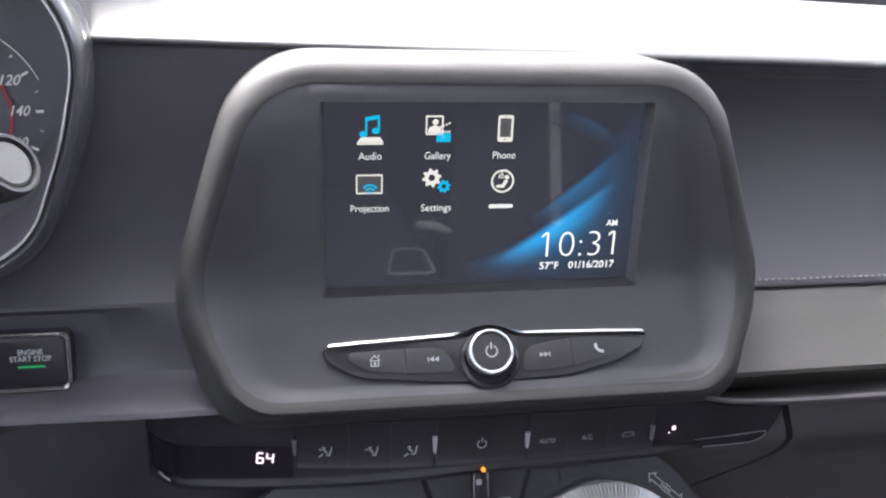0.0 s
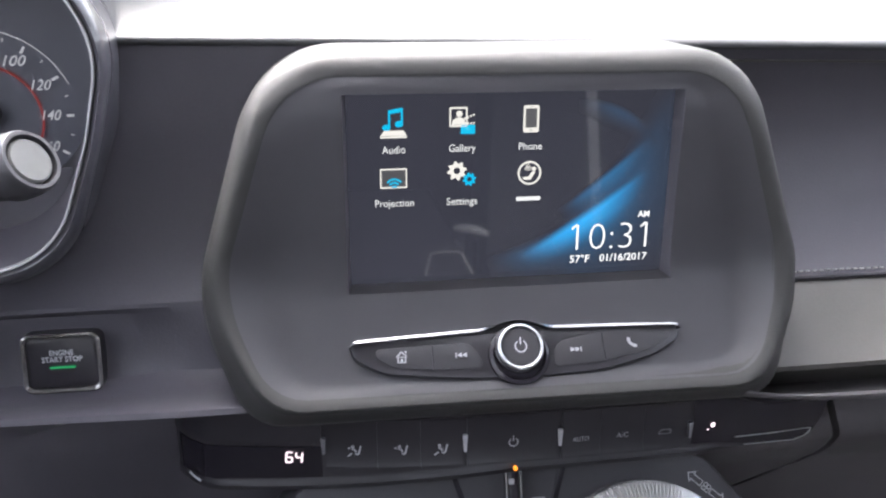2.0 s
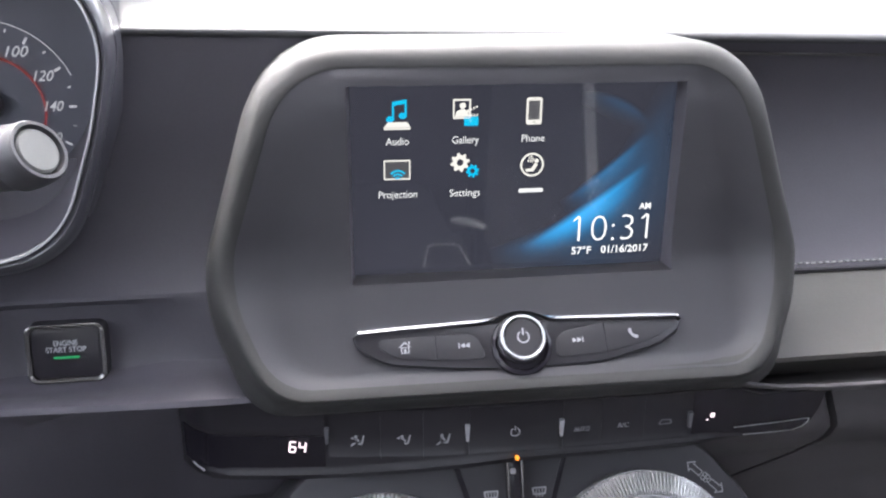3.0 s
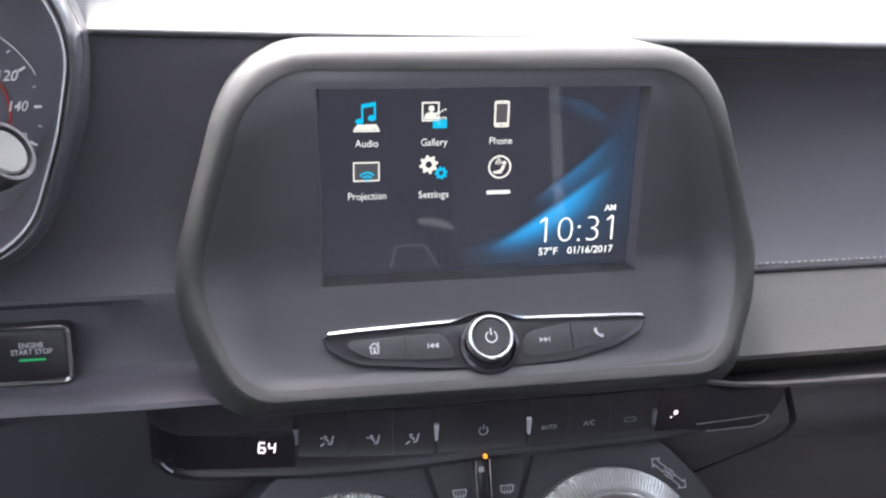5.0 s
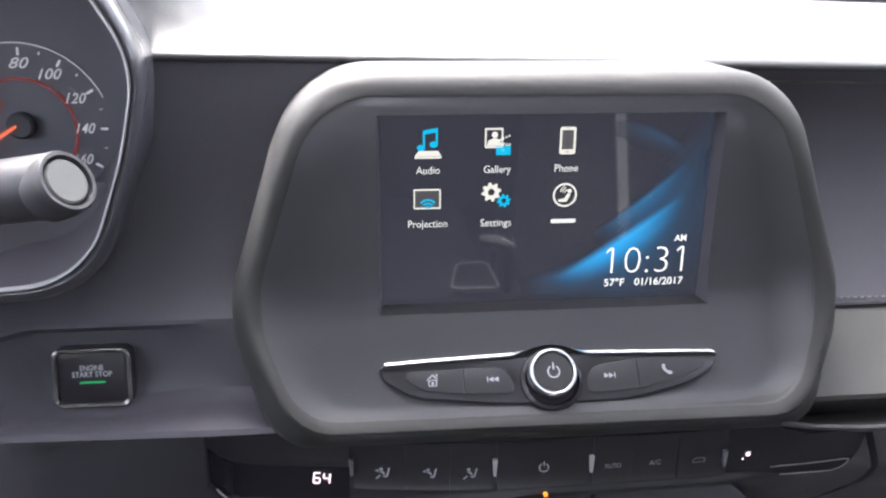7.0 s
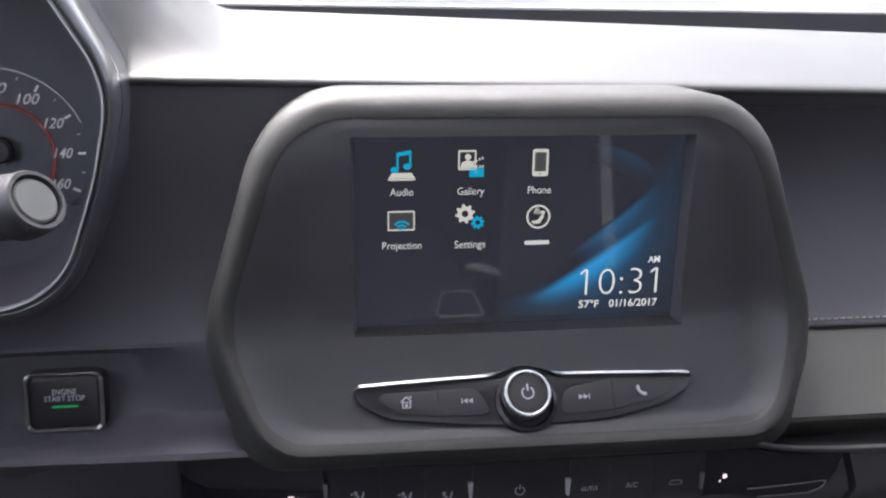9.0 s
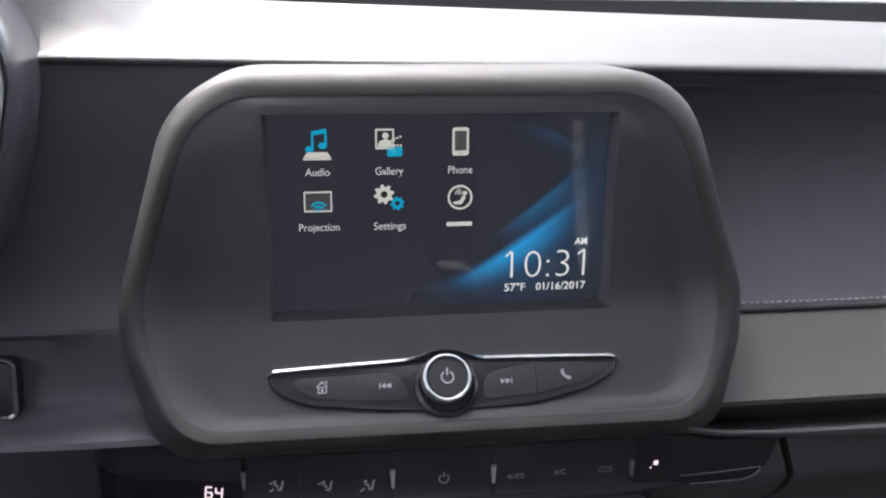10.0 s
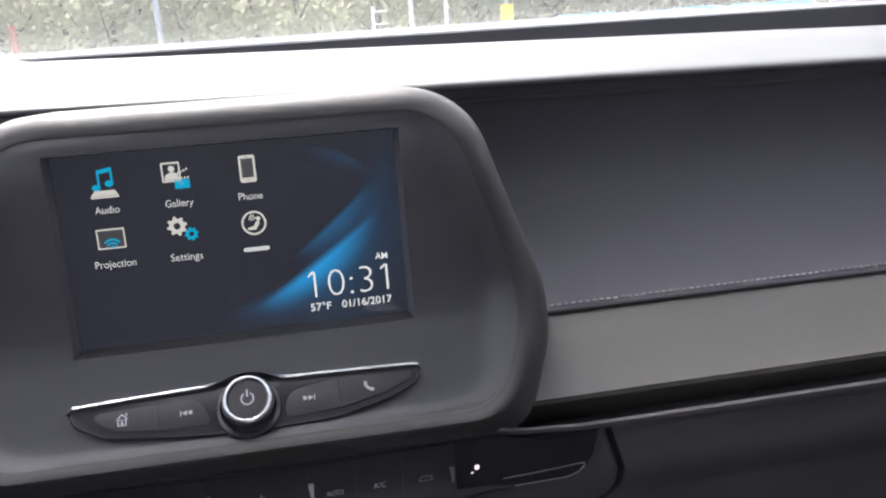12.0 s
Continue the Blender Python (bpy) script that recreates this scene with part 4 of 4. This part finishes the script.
# ------------------------------------------------------------------ start button
start = thing("start_button", (-0.2225, 0.013, 0.893), "square black engine start button in chrome frame", "start button")
S = plate((-0.2236, 0.0160, 0.9070), 8)
outer, inner = rect(0.0382, 0.0308, 0.0048, n=8), rect(0.0340, 0.0266, 0.0036, n=8)
part("button_collar", skin([[S @ Vector((*p, -0.02)) for p in outer], [S @ Vector((*p, 0.0028)) for p in outer]]), BUTTON, start, "", 40)
loops = [[S @ Vector((*p, 0.0028)) for p in outer], [S @ Vector((*p, 0.0034)) for p in outer], [S @ Vector((lerp(p[0], q[0], 0.4), lerp(p[1], q[1], 0.4), 0.004)) for p, q in zip(outer, inner)], [S @ Vector((*q, 0.0032)) for q in inner], [S @ Vector((*q, -0.02)) for q in inner]]
part("chrome_frame", skin(loops), FRAMEGREY, start, "thin bright frame", 40)
bm = bmesh.new()
slab(bm, inner, S, -0.01, 0.0022, 0.0012)
part("button_cap", bm, BUTTON, start, "", 40)
for text, y, w in (("ENGINE", 0.0054, 0.0115), ("START STOP", 0.0020, 0.0195)):
    lettering("start_caption", text, S @ Matrix.Translation((0, y, 0.0026)), 0.0027, PRINT, start, w, bold=0.02)
bm = bmesh.new()
flat(bm, rect(0.0125, 0.0012, 0.0003, 0.0, -0.0022), S, 0.0026)
part("green_light", bm, GREEN, start, "lit green line", 0)

# ------------------------------------------------------------------ instrument cluster
cluster = thing("instrument_cluster", (-0.33, 0.06, 0.96), "instrument cluster with white dial numbers under hood", "instrument cluster")


def hood_outline(gx, gz):
    c = [(-0.1842 + gx, 0.0645, 0.045), (-0.1945 + gx, 0.022, 0.15), (-0.2160 + gx, -0.034 - gz, 0.045), (-0.46, -0.050 - gz, 0.05), (-0.54 - gx, 0.0, 0.08), (-0.50, 0.130 + gz, 0.08), (-0.2225 + gx, 0.130 + gz, 0.04)]
    return rounded(c, 10)


def hood_loop(gx, gz, y, flare=0.0, gap=0.0):
    """One outline of the hood; flare spreads its flank into the dash below the pad."""
    out = []
    for x, z in hood_outline(gx, gz):
        v = (flare > 0) * smooth(min(1.0, max(0.0, (0.061 - z) / 0.035))) * min(1.0, max(0.0, (x + 0.29) / 0.06))
        w = v * min(1.0, max(0.25, (z + 0.055) / 0.085))
        dash_y = along(1 + z, [p[1] for p in LEFT[::-1]], [p[0] for p in LEFT[::-1]])
        out.append((x + flare * w, lerp(y, dash_y + gap, v), 1 + z))
    return out


HOOD = [(0.002, 0.001, -0.004), (0.0040, 0.003, -0.0060), (0.0052, 0.0055, -0.0050), (0.0060, 0.008, -0.0020), (0.0062, 0.0095, 0.004), (0.0052, 0.010, 0.012), (0.0034, 0.0095, 0.022)]
DEEP = [(0.0000, 0.007, 0.055), (-0.006, 0.002, 0.12), (-0.012, -0.006, 0.34)]
part("hood", skin([hood_loop(*h) for h in HOOD] + [hood_loop(0.0034, 0.009, 0.032, 0.004, -0.017)] + [hood_loop(*h) for h in DEEP]), HOODV, cluster, "grained hood over the dials", 50)
part("trim_line", skin([hood_loop(0.0016, 0.0016, -0.004), hood_loop(0.0013, 0.0013, -0.0063), hood_loop(0.0006, 0.0006, -0.0063), hood_loop(0.0003, 0.0003, -0.003)]), TRIMGREY, cluster, "thin bright trim line round the opening", 40)
part("inner_shroud", skin([hood_loop(0.0002, 0.0, -0.003), hood_loop(-0.010, -0.008, 0.05), hood_loop(-0.022, -0.016, 0.118)]), DASH, cluster, "", 50)
D = plate((-0.274, 0.110, 1.0155), 0)
bm = bmesh.new()
box(bm, (-0.53, 0.1115, 0.958), (-0.198, 0.118, 1.108))
part("dial_plate", bm, DIALFACE, cluster, "", 30)
bm = bmesh.new()
arc_strip(bm, 0.0285, 0.0297, -35, 215, D, n=64)
part("red_arc", bm, REDARC, cluster, "red ring inside the numbers", 0)
bm = bmesh.new()
arc_strip(bm, 0.0484, 0.0490, 22, 215, D, n=64)
part("dial_edge", bm, DIALNUM, cluster, "", 0)
for i in range(-3, 14):
    a, long = radians(1.0 + 14.2 * i), i % 2 == 0
    bm = bmesh.new()
    r0, r1, w = (0.0420, 0.0462, 0.0010) if long else (0.0440, 0.0460, 0.0006)
    u, v = Vector((math.cos(a), math.sin(a))), Vector((-math.sin(a), math.cos(a)))
    flat(bm, [tuple(u * r0 - v * w * 0.7), tuple(u * r1 - v * w * 0.7), tuple(u * r1 + v * w * 0.7), tuple(u * r0 + v * w * 0.7)], D, 0.0004)
    part("tick", bm, DIALNUM, cluster, "", 0)
for text, x, y, w in (("160", 0.0309, -0.0166, 0.0103), ("140", 0.0339, 0.0012, 0.0103), ("120", 0.0306, 0.0182, 0.0108), ("100", 0.0184, 0.0317, 0.0124), ("80", 0.0028, 0.0378, 0.0104), ("60", -0.0150, 0.0345, 0.0104)):
    lettering("dial_number", text, D @ Matrix.Translation((x, y, 0.0005)), 0.0057, DIALNUM, cluster, w * 1.05, shear=0.38, bold=0.008)
bm = bmesh.new()
flat(bm, [(-0.030, -0.0165), (-0.0010, 0.0030), (-0.0018, 0.0044), (-0.030, -0.0115)], D, 0.006)
part("needle", bm, NEEDLE, cluster, "orange-red needle", 0)
bm = bmesh.new()
lathe(bm, [(0.0075, 0.0), (0.0075, 0.004), (0.0062, 0.0052)], D @ Matrix.Translation((0.0, 0.0035, 0.0)), 32)
part("needle_hub", bm, DASH, cluster, "black needle hub", 30)
bm = bmesh.new()
flat(bm, rounded([(-0.0150, 0.0128, 0.0010), (-0.0100, 0.0128, 0.0010), (-0.0104, 0.0165, 0.0008), (-0.0124, 0.0198, 0.0006), (-0.0146, 0.0165, 0.0008)], 4), D, 0.001)
part("warning_light", bm, NEEDLE, cluster, "orange warning light", 0)

# ------------------------------------------------------------------ column stalk
stalk = thing("column_stalk", (-0.30, -0.06, 0.99), "dark grey steering column stalk with pale round cap", "stalk")
tip, root = Vector((-0.1935, -0.079, 1.0305)), Vector((-0.345, -0.03, 1.000))
M = Matrix.Translation(tip) @ Vector((0, 0, 1)).rotation_difference(Vector((0.76, -0.435, 0.486)).normalized()).to_matrix().to_4x4()
part("stalk_arm", tube([root, root.lerp(tip, 0.4), root.lerp(tip, 0.75), tip + Vector((-0.004, 0.008, -0.003))], lambda t: 0.0104 + 0.0020 * t, 20), FASCIA, stalk)
bm = bmesh.new()
lathe(bm, [(0.0108, -0.012), (0.0120, -0.004), (0.0120, 0.0), (0.0112, 0.0014), (0.0098, 0.0014), (0.0091, -0.001), (0.0091, -0.004)], M, 40)
part("cap_rim", bm, FASCIA, stalk, "", 30)
bm = bmesh.new()
lathe(bm, [(0.0086, -0.004), (0.0086, 0.0002), (0.0078, 0.0009)], M, 40)
part("cap_disc", bm, CAPGREY, stalk, "pale satin end disc", 30)

# ------------------------------------------------------------------ gear lever top
lever = thing("gear_lever", (0.009, -0.118, 0.70), "gear lever with bright polished round top", "gear lever")
bm = bmesh.new()
G = Matrix.Translation((0.009, -0.118, 0.863))
lathe(bm, [(0.012, -0.165), (0.014, -0.06), (0.022, -0.035), (0.026, -0.015), (0.025, -0.004), (0.020, 0.004)], G, 32)
part("lever_grip", bm, SATIN, lever, "", 40)
bm = bmesh.new()
lathe(bm, [(0.022, 0.0), (0.021, 0.005), (0.015, 0.0085), (0.006, 0.010)], G, 32)
part("lever_cap", bm, BRUSHED, lever, "polished cap", 40)

# ------------------------------------------------------------------ car shell
def shell(name, lo, hi, mat, label, category):
    b = bmesh.new()
    box(b, lo, hi)
    return tagged(part(name, b, mat, None, label, 0), label, category, kind="structure")


shell("floor", (-0.80, -2.1, 0.26), (0.80, 0.62, 0.30), CARPET, "dark carpeted car floor", "floor")
# unseen doors, rear bulkhead and headliner; heights and tone shape the cabin light
shell("wall_left", (-0.80, -2.1, 0.30), (-0.74, 0.62, 1.05), DASH, "unseen dark door trim below the side glass, height set for light", "door trim")
shell("wall_right", (0.74, -2.1, 0.30), (0.80, 0.62, 1.19), DASH, "unseen dark door trim below the side glass, height set for light", "door trim")
shell("wall_rear", (-0.74, -2.1, 0.30), (0.74, -2.04, 1.24), DASH, "unseen dark rear parcel bulkhead, raised to block light", "bulkhead")
shell("wall_front", (-0.74, 0.40, 0.30), (0.74, 0.46, 1.02), DASH, "dark bulkhead behind the dashboard", "bulkhead")
shell("ceiling", (-0.66, -1.72, 1.385), (0.66, -0.24, 1.42), LINER, "unseen fabric headliner, pale and long to set cabin light", "headliner")
for sx in (-1, 1):
    tagged(part("pillar", tube([(sx * 0.76, 0.55, 1.04), (sx * 0.70, 0.15, 1.22), (sx * 0.63, -0.25, 1.39), (sx * 0.62, -0.45, 1.41)], 0.035, 10), LINER), "pale windscreen pillar trim", "pillar", kind="structure")
    tagged(part("pillar", tube([(sx * 0.75, -0.95, 1.0), (sx * 0.66, -1.0, 1.39)], 0.09, 10), LINER), "pale door pillar trim", "pillar", kind="structure")
    tagged(part("pillar", tube([(sx * 0.70, -2.05, 1.0), (sx * 0.62, -1.6, 1.40)], 0.16, 10), LINER), "pale rear pillar trim", "pillar", kind="structure")
tagged(part("trim", skin([[(x, FAR_Y + 0.004, far_z(x) - 0.020), (x, FAR_Y + 0.045, far_z(x) - 0.020), (x, FAR_Y + 0.050, 1.0970 - 0.004 * x), (x, FAR_Y + 0.054, 1.0975 - 0.004 * x), (x, FAR_Y + 0.056, 1.08)] for x in XS], False), FRIT), "black strip along the windscreen base", "windscreen trim", kind="structure")

tagged(part("trim", tube([(x, FAR_Y + 0.052, 1.0985 - 0.004 * x) for x in XS], 0.0022, 8), TRIMGREY), "thin pale lip on the windscreen base strip", "windscreen trim", kind="structure")

glass = bpy.data.materials.new("clear_glass")
glass.use_nodes = True
gb = glass.node_tree.nodes["Principled BSDF"]
gb.inputs["Transmission Weight"].default_value, gb.inputs["Roughness"].default_value, gb.inputs["IOR"].default_value = 1.0, 0.0, 1.08
# a faint white layer in the glass stands in for glare haze outside
veil, veil_mix = glass.node_tree.nodes.new("ShaderNodeBsdfTranslucent"), glass.node_tree.nodes.new("ShaderNodeMixShader")
veil.inputs["Color"].default_value, veil_mix.inputs[0].default_value = (0.86, 0.87, 0.84, 1), 0.021
glass.node_tree.links.new(gb.outputs[0], veil_mix.inputs[1])
glass.node_tree.links.new(veil.outputs[0], veil_mix.inputs[2])
glass.node_tree.links.new(veil_mix.outputs[0], glass.node_tree.nodes["Material Output"].inputs["Surface"])
bm = bmesh.new()
pane = [(-0.74, 0.60, 1.06), (0.74, 0.60, 1.06), (0.62, -0.28, 1.40), (-0.62, -0.28, 1.40)]
front_, back_ = [bm.verts.new(p) for p in pane], [bm.verts.new((p[0], p[1] + 0.002, p[2] + 0.004)) for p in pane]
bm.faces.new(front_)
bm.faces.new(back_[::-1])
for i in range(4):
    bm.faces.new((front_[i], front_[(i + 1) % 4], back_[(i + 1) % 4], back_[i]))
screen_glass = tagged(part("window_1", bm, glass, None, "", 0), "clear raked windscreen glass", "windscreen", kind="structure")
screen_glass.visible_shadow = False

# ------------------------------------------------------------------ outside
hood_car = thing("car_hood", (0, 1.2, 0.9), "pale painted car hood beyond the windscreen", "car hood")
loops = []
for i in range(25):
    x = -0.84 + 0.07 * i
    loops.append([(x, y, z - 0.05 * (x / 0.84) ** 8) for y, z in ((0.46, 1.090), (0.465, 1.108), (0.55, 1.1130), (0.72, 1.1162), (0.95, 1.1160), (1.25, 1.098), (1.55, 1.055), (1.75, 0.99), (1.85, 0.80))])
part("hood_panel", skin([row[2:] for row in loops], False), STEEL, hood_car)
part("hood_lip", skin([row[:3] for row in loops], False), STEEL, hood_car, "rear edge of the hood")
GROUND = material("asphalt", (0.055, 0.055, 0.056), 0.9, grain=0.3, bump=0.5, scale=60, patch=0.25, patch_scale=0.4)
bm = bmesh.new()
box(bm, (-400, -400, -0.2), (400, 600, 0.0))
tagged(part("ground", bm, GROUND, None, "", 0), "grey asphalt car park ground", "ground", kind="structure")
LEAF = material("foliage", (0.125, 0.138, 0.090), 0.7, patch=0.25, patch_scale=0.6)
leaf_nodes, leaf_links = LEAF.node_tree.nodes, LEAF.node_tree.links
leaf_through, leaf_mix = leaf_nodes.new("ShaderNodeBsdfTranslucent"), leaf_nodes.new("ShaderNodeMixShader")
leaf_through.inputs["Color"].default_value = (0.74, 0.75, 0.54, 1)
leaf_mix.inputs[0].default_value = 0.62
leaf_links.new(leaf_nodes["Principled BSDF"].outputs[0], leaf_mix.inputs[1])
leaf_links.new(leaf_through.outputs[0], leaf_mix.inputs[2])
leaf_links.new(leaf_mix.outputs[0], leaf_nodes["Material Output"].inputs["Surface"])
BARK = material("bark", (0.10, 0.085, 0.07), 0.9, grain=0.3, scale=20)


def tree(x, y, h, r, seed):
    rnd = random.Random(seed)
    t = thing("tree", (x, y, 0), "leafy green tree at the edge of the car park", "tree", "trees beyond the car park")
    part("trunk", tube([(x, y, 0), (x + rnd.uniform(-.1, .1), y, h * 0.35), (x + rnd.uniform(-.3, .3), y, h * 0.85)], lambda s: 0.14 * (1 - 0.8 * s), 7), BARK, t)
    for i in range(4):
        a, z0 = 1.57 * i + rnd.uniform(-0.5, 0.5), h * rnd.uniform(0.22, 0.5)
        part("limb", tube([(x, y, z0), (x + 0.35 * r * math.cos(a), y + 0.35 * r * math.sin(a), z0 + 0.10 * h), (x + 0.7 * r * math.cos(a), y + 0.7 * r * math.sin(a), z0 + 0.26 * h)], lambda s: 0.06 * (1 - 0.8 * s), 6), BARK, t)
    verts, faces = [], []
    for _ in range(90):
        cx, cy, cz, cr = x + rnd.gauss(0, r * 0.5), y + rnd.gauss(0, r * 0.4), h * rnd.random() ** 1.5, rnd.uniform(0.3, 0.9)
        for _ in range(44):
            p = Vector((rnd.gauss(0, 1), rnd.gauss(0, 1), rnd.gauss(0, 0.8))) * cr * 0.55 + Vector((cx, cy, cz))
            if p.z < 0.05:
                continue
            s = rnd.uniform(0.08, 0.2)
            u = Vector((rnd.gauss(0, 1), rnd.gauss(0, 1), rnd.gauss(0, 1))).normalized()
            w = u.orthogonal().normalized()
            k = len(verts)
            verts += [p - u * s, p + w * s * 0.6, p + u * s, p - w * s * 0.6]
            faces.append((k, k + 1, k + 2, k + 3))
    me = bpy.data.meshes.new("crown")
    me.from_pydata(verts, [], faces)
    me.materials.append(LEAF)
    ob = new("crown", me)
    ob.parent = t
    ob.matrix_parent_inverse = Matrix.Translation((-x, -y, 0))


rnd = random.Random(5)
for i in range(44):
    tree(-22 + 1.6 * i + rnd.uniform(-0.6, 0.6), 30 + (i % 2) * 2.5 + rnd.uniform(-1, 2), rnd.uniform(6, 10), rnd.uniform(1.8, 2.6), 100 + i)

# far woods behind the trees
rnd = random.Random(77)
verts, faces = [], []
for _ in range(80000):
    p = Vector((rnd.uniform(-45, 70), rnd.uniform(38, 46), 13 * rnd.random() ** 1.6))
    s = rnd.uniform(0.25, 0.6)
    u = Vector((rnd.gauss(0, 1), rnd.gauss(0, 1), rnd.gauss(0, 1))).normalized()
    w = u.orthogonal().normalized()
    k = len(verts)
    verts += [p - u * s, p + w * s * 0.6, p + u * s, p - w * s * 0.6]
    faces.append((k, k + 1, k + 2, k + 3))
me = bpy.data.meshes.new("far_woods")
me.from_pydata(verts, [], faces)
me.materials.append(LEAF)
tagged(new("far_woods", me), "hazy green woods behind the car park", "woods", kind="stuff")

POLE = material("painted_pole", (0.30, 0.32, 0.36), 0.5)
POLEW = material("white_painted_pole", (0.75, 0.75, 0.74), 0.5)
TARP = material("blue_tarpaulin", (0.16, 0.48, 0.62), 0.5, patch=0.2, patch_scale=2)
YELLOW = material("yellow_sign_paint", (0.70, 0.55, 0.06), 0.5)


def post(x, y, h, r, mat, label):
    p = thing("post", (x, y, 0), label, "post", "posts beyond the car park")
    part("shaft", tube([(x, y, 0), (x, y, h * 0.6), (x, y, h)], r, 10), mat, p)
    b = bmesh.new()
    lathe(b, [(r * 2.0, 0.0), (r * 2.0, 0.05), (r * 1.1, 0.12)], Matrix.Translation((x, y, 0)), 12)
    part("foot", b, mat, p)


post(-2.55, 19.0, 6.0, 0.06, POLE, "blue-grey lamp post at the kerb")
post(3.22, 21.0, 5.0, 0.05, POLEW, "white painted post at the kerb")
post(4.20, 21.5, 5.0, 0.045, POLEW, "white painted post at the kerb")
post(-6.05, 21.0, 2.64, 0.07, material("rust_red_paint", (0.30, 0.10, 0.07), 0.6), "rust-red post beside a pale bush")
arm_post = thing("signal_post", (2.27, 21.0, 0), "white post with two short side arms", "post", "posts beyond the car park")
part("shaft", tube([(2.27, 21.0, 0), (2.27, 21.0, 1.4), (2.27, 21.0, 2.55)], 0.035, 8), POLEW, arm_post)
for z in (2.12, 2.42):
    part("arm", tube([(2.27, 21.0, z), (2.45, 21.0, z), (2.62, 21.0, z)], 0.022, 8), POLEW, arm_post)
tarp = thing("tarpaulin_fence", (10.5, 21.0, 0), "light blue tarpaulin sheets strung between short posts", "fence")
for i in range(9):
    x = 7.35 + 0.8 * i
    bm = bmesh.new()
    slab(bm, rounded([(-0.40, -0.25, 0.02), (0.40, -0.25, 0.02), (0.40, 0.20 + 0.03 * math.sin(i * 2.1), 0.05), (-0.40, 0.20 + 0.03 * math.sin(i * 1.3 + 1), 0.05)], 4), plate((x, 21.0 + 0.03 * (i % 2), 1.82)), 0.0, 0.01)
    part("tarpaulin_sheet", bm, TARP, tarp)
    part("fence_post", tube([(x - 0.4, 21.03, 0), (x - 0.4, 21.03, 1.0), (x - 0.4, 21.03, 2.0)], 0.025, 8), POLE, tarp)
sign = thing("road_sign", (5.65, 21.0, 0), "small yellow sign on a thin post", "sign")
part("shaft", tube([(5.65, 21.0, 0), (5.65, 21.0, 2.6)], 0.03, 8), POLEW, sign)
bm = bmesh.new()
slab(bm, rect(0.34, 0.60, 0.03, 0, 0), plate((5.65, 20.95, 2.1)), 0.0, 0.02)
part("board", bm, YELLOW, sign)

# ------------------------------------------------------------------ behind the screen's view: console and passenger seat
tunnel = thing("centre_console", (0, -0.6, 0.30), "low dark centre console between the seats", "console")
bm = bmesh.new()
slab(bm, rect(0.224, 1.05, 0.03, 0, -0.62), Matrix.Identity(4), 0.30, 0.70, 0.012)
part("console_body", bm, SATIN, tunnel, "", 40)
TRAY = [(0.0390, -0.645, 0.010), (0.1045, -0.645, 0.010), (0.1040, -0.746, 0.014), (0.0600, -0.746, 0.014)]
bm = bmesh.new()
slab(bm, rounded(TRAY, 6), Matrix.Translation((0, 0, 0.6995)), 0.0, 0.006, 0.002)
part("tray_pad", bm, FRIT, tunnel, "", 40)
# pale colour replaces sky sheen on the rim, for a bright outline in the screen
rim = [(x, y, 0.7055) for x, y in rounded(TRAY, 6)]
part("tray_rim", tube(rim + rim[:1], 0.0012, 8), PALE, tunnel, "silver rim, sky sheen put into its pale colour", 40)


def seat(x):
    s = thing("front_seat", (x, -0.75, 0.30), "dark leather front car seat with head restraint", "car seat", "front seats")
    b = bmesh.new()
    slab(b, rect(0.50, 0.52, 0.08, 0, 0), Matrix.Translation((x, -0.62, 0.30)), 0.0, 0.28, 0.05)
    part("cushion", b, SEAT, s, "", 40)
    b = bmesh.new()
    slab(b, rounded([(-0.25, 0, 0.05), (0.25, 0, 0.05), (0.19, 0.62, 0.10), (-0.19, 0.62, 0.10)], 8), plate((x, -0.86, 0.52), 18, 180), -0.12, 0.0, 0.04)
    part("backrest", b, SEAT, s, "", 40)
    b = bmesh.new()
    slab(b, rect(0.24, 0.17, 0.06, 0, 0.70), plate((x, -0.86, 0.52), 18, 180), -0.09, 0.01, 0.03)
    part("head_restraint", b, SEAT, s, "", 40)
    b = bmesh.new()
    slab(b, rect(0.018, 0.24, 0.002, 0.036, 0.29), plate((x, -0.86, 0.52), 18, 180), 0.0, 0.004)
    part("belt_strap", b, PALE, s, "pale belt strap", 40)


seat(0.40)
# unseen stalk added so that the screen reflects a pale smear
buckle = thing("reflected_belt_buckle", (0.135, -0.86, 0.58), "unseen pale buckle stalk added for a smear in the screen's reflection", "belt buckle")
part("buckle_stalk", tube([(0.140, -0.858, 0.40), (0.140, -0.858, 0.60), (0.140, -0.858, 0.688)], 0.010, 10), FRIT, buckle)
part("buckle_body", tube([(0.117, -0.880, 0.700), (0.132, -0.866, 0.703), (0.148, -0.851, 0.703), (0.163, -0.838, 0.700)], lambda t: 0.004 + 0.003 * math.sin(math.pi * t), 10), PALE, buckle, "pale bar that the screen reflects as a smear")
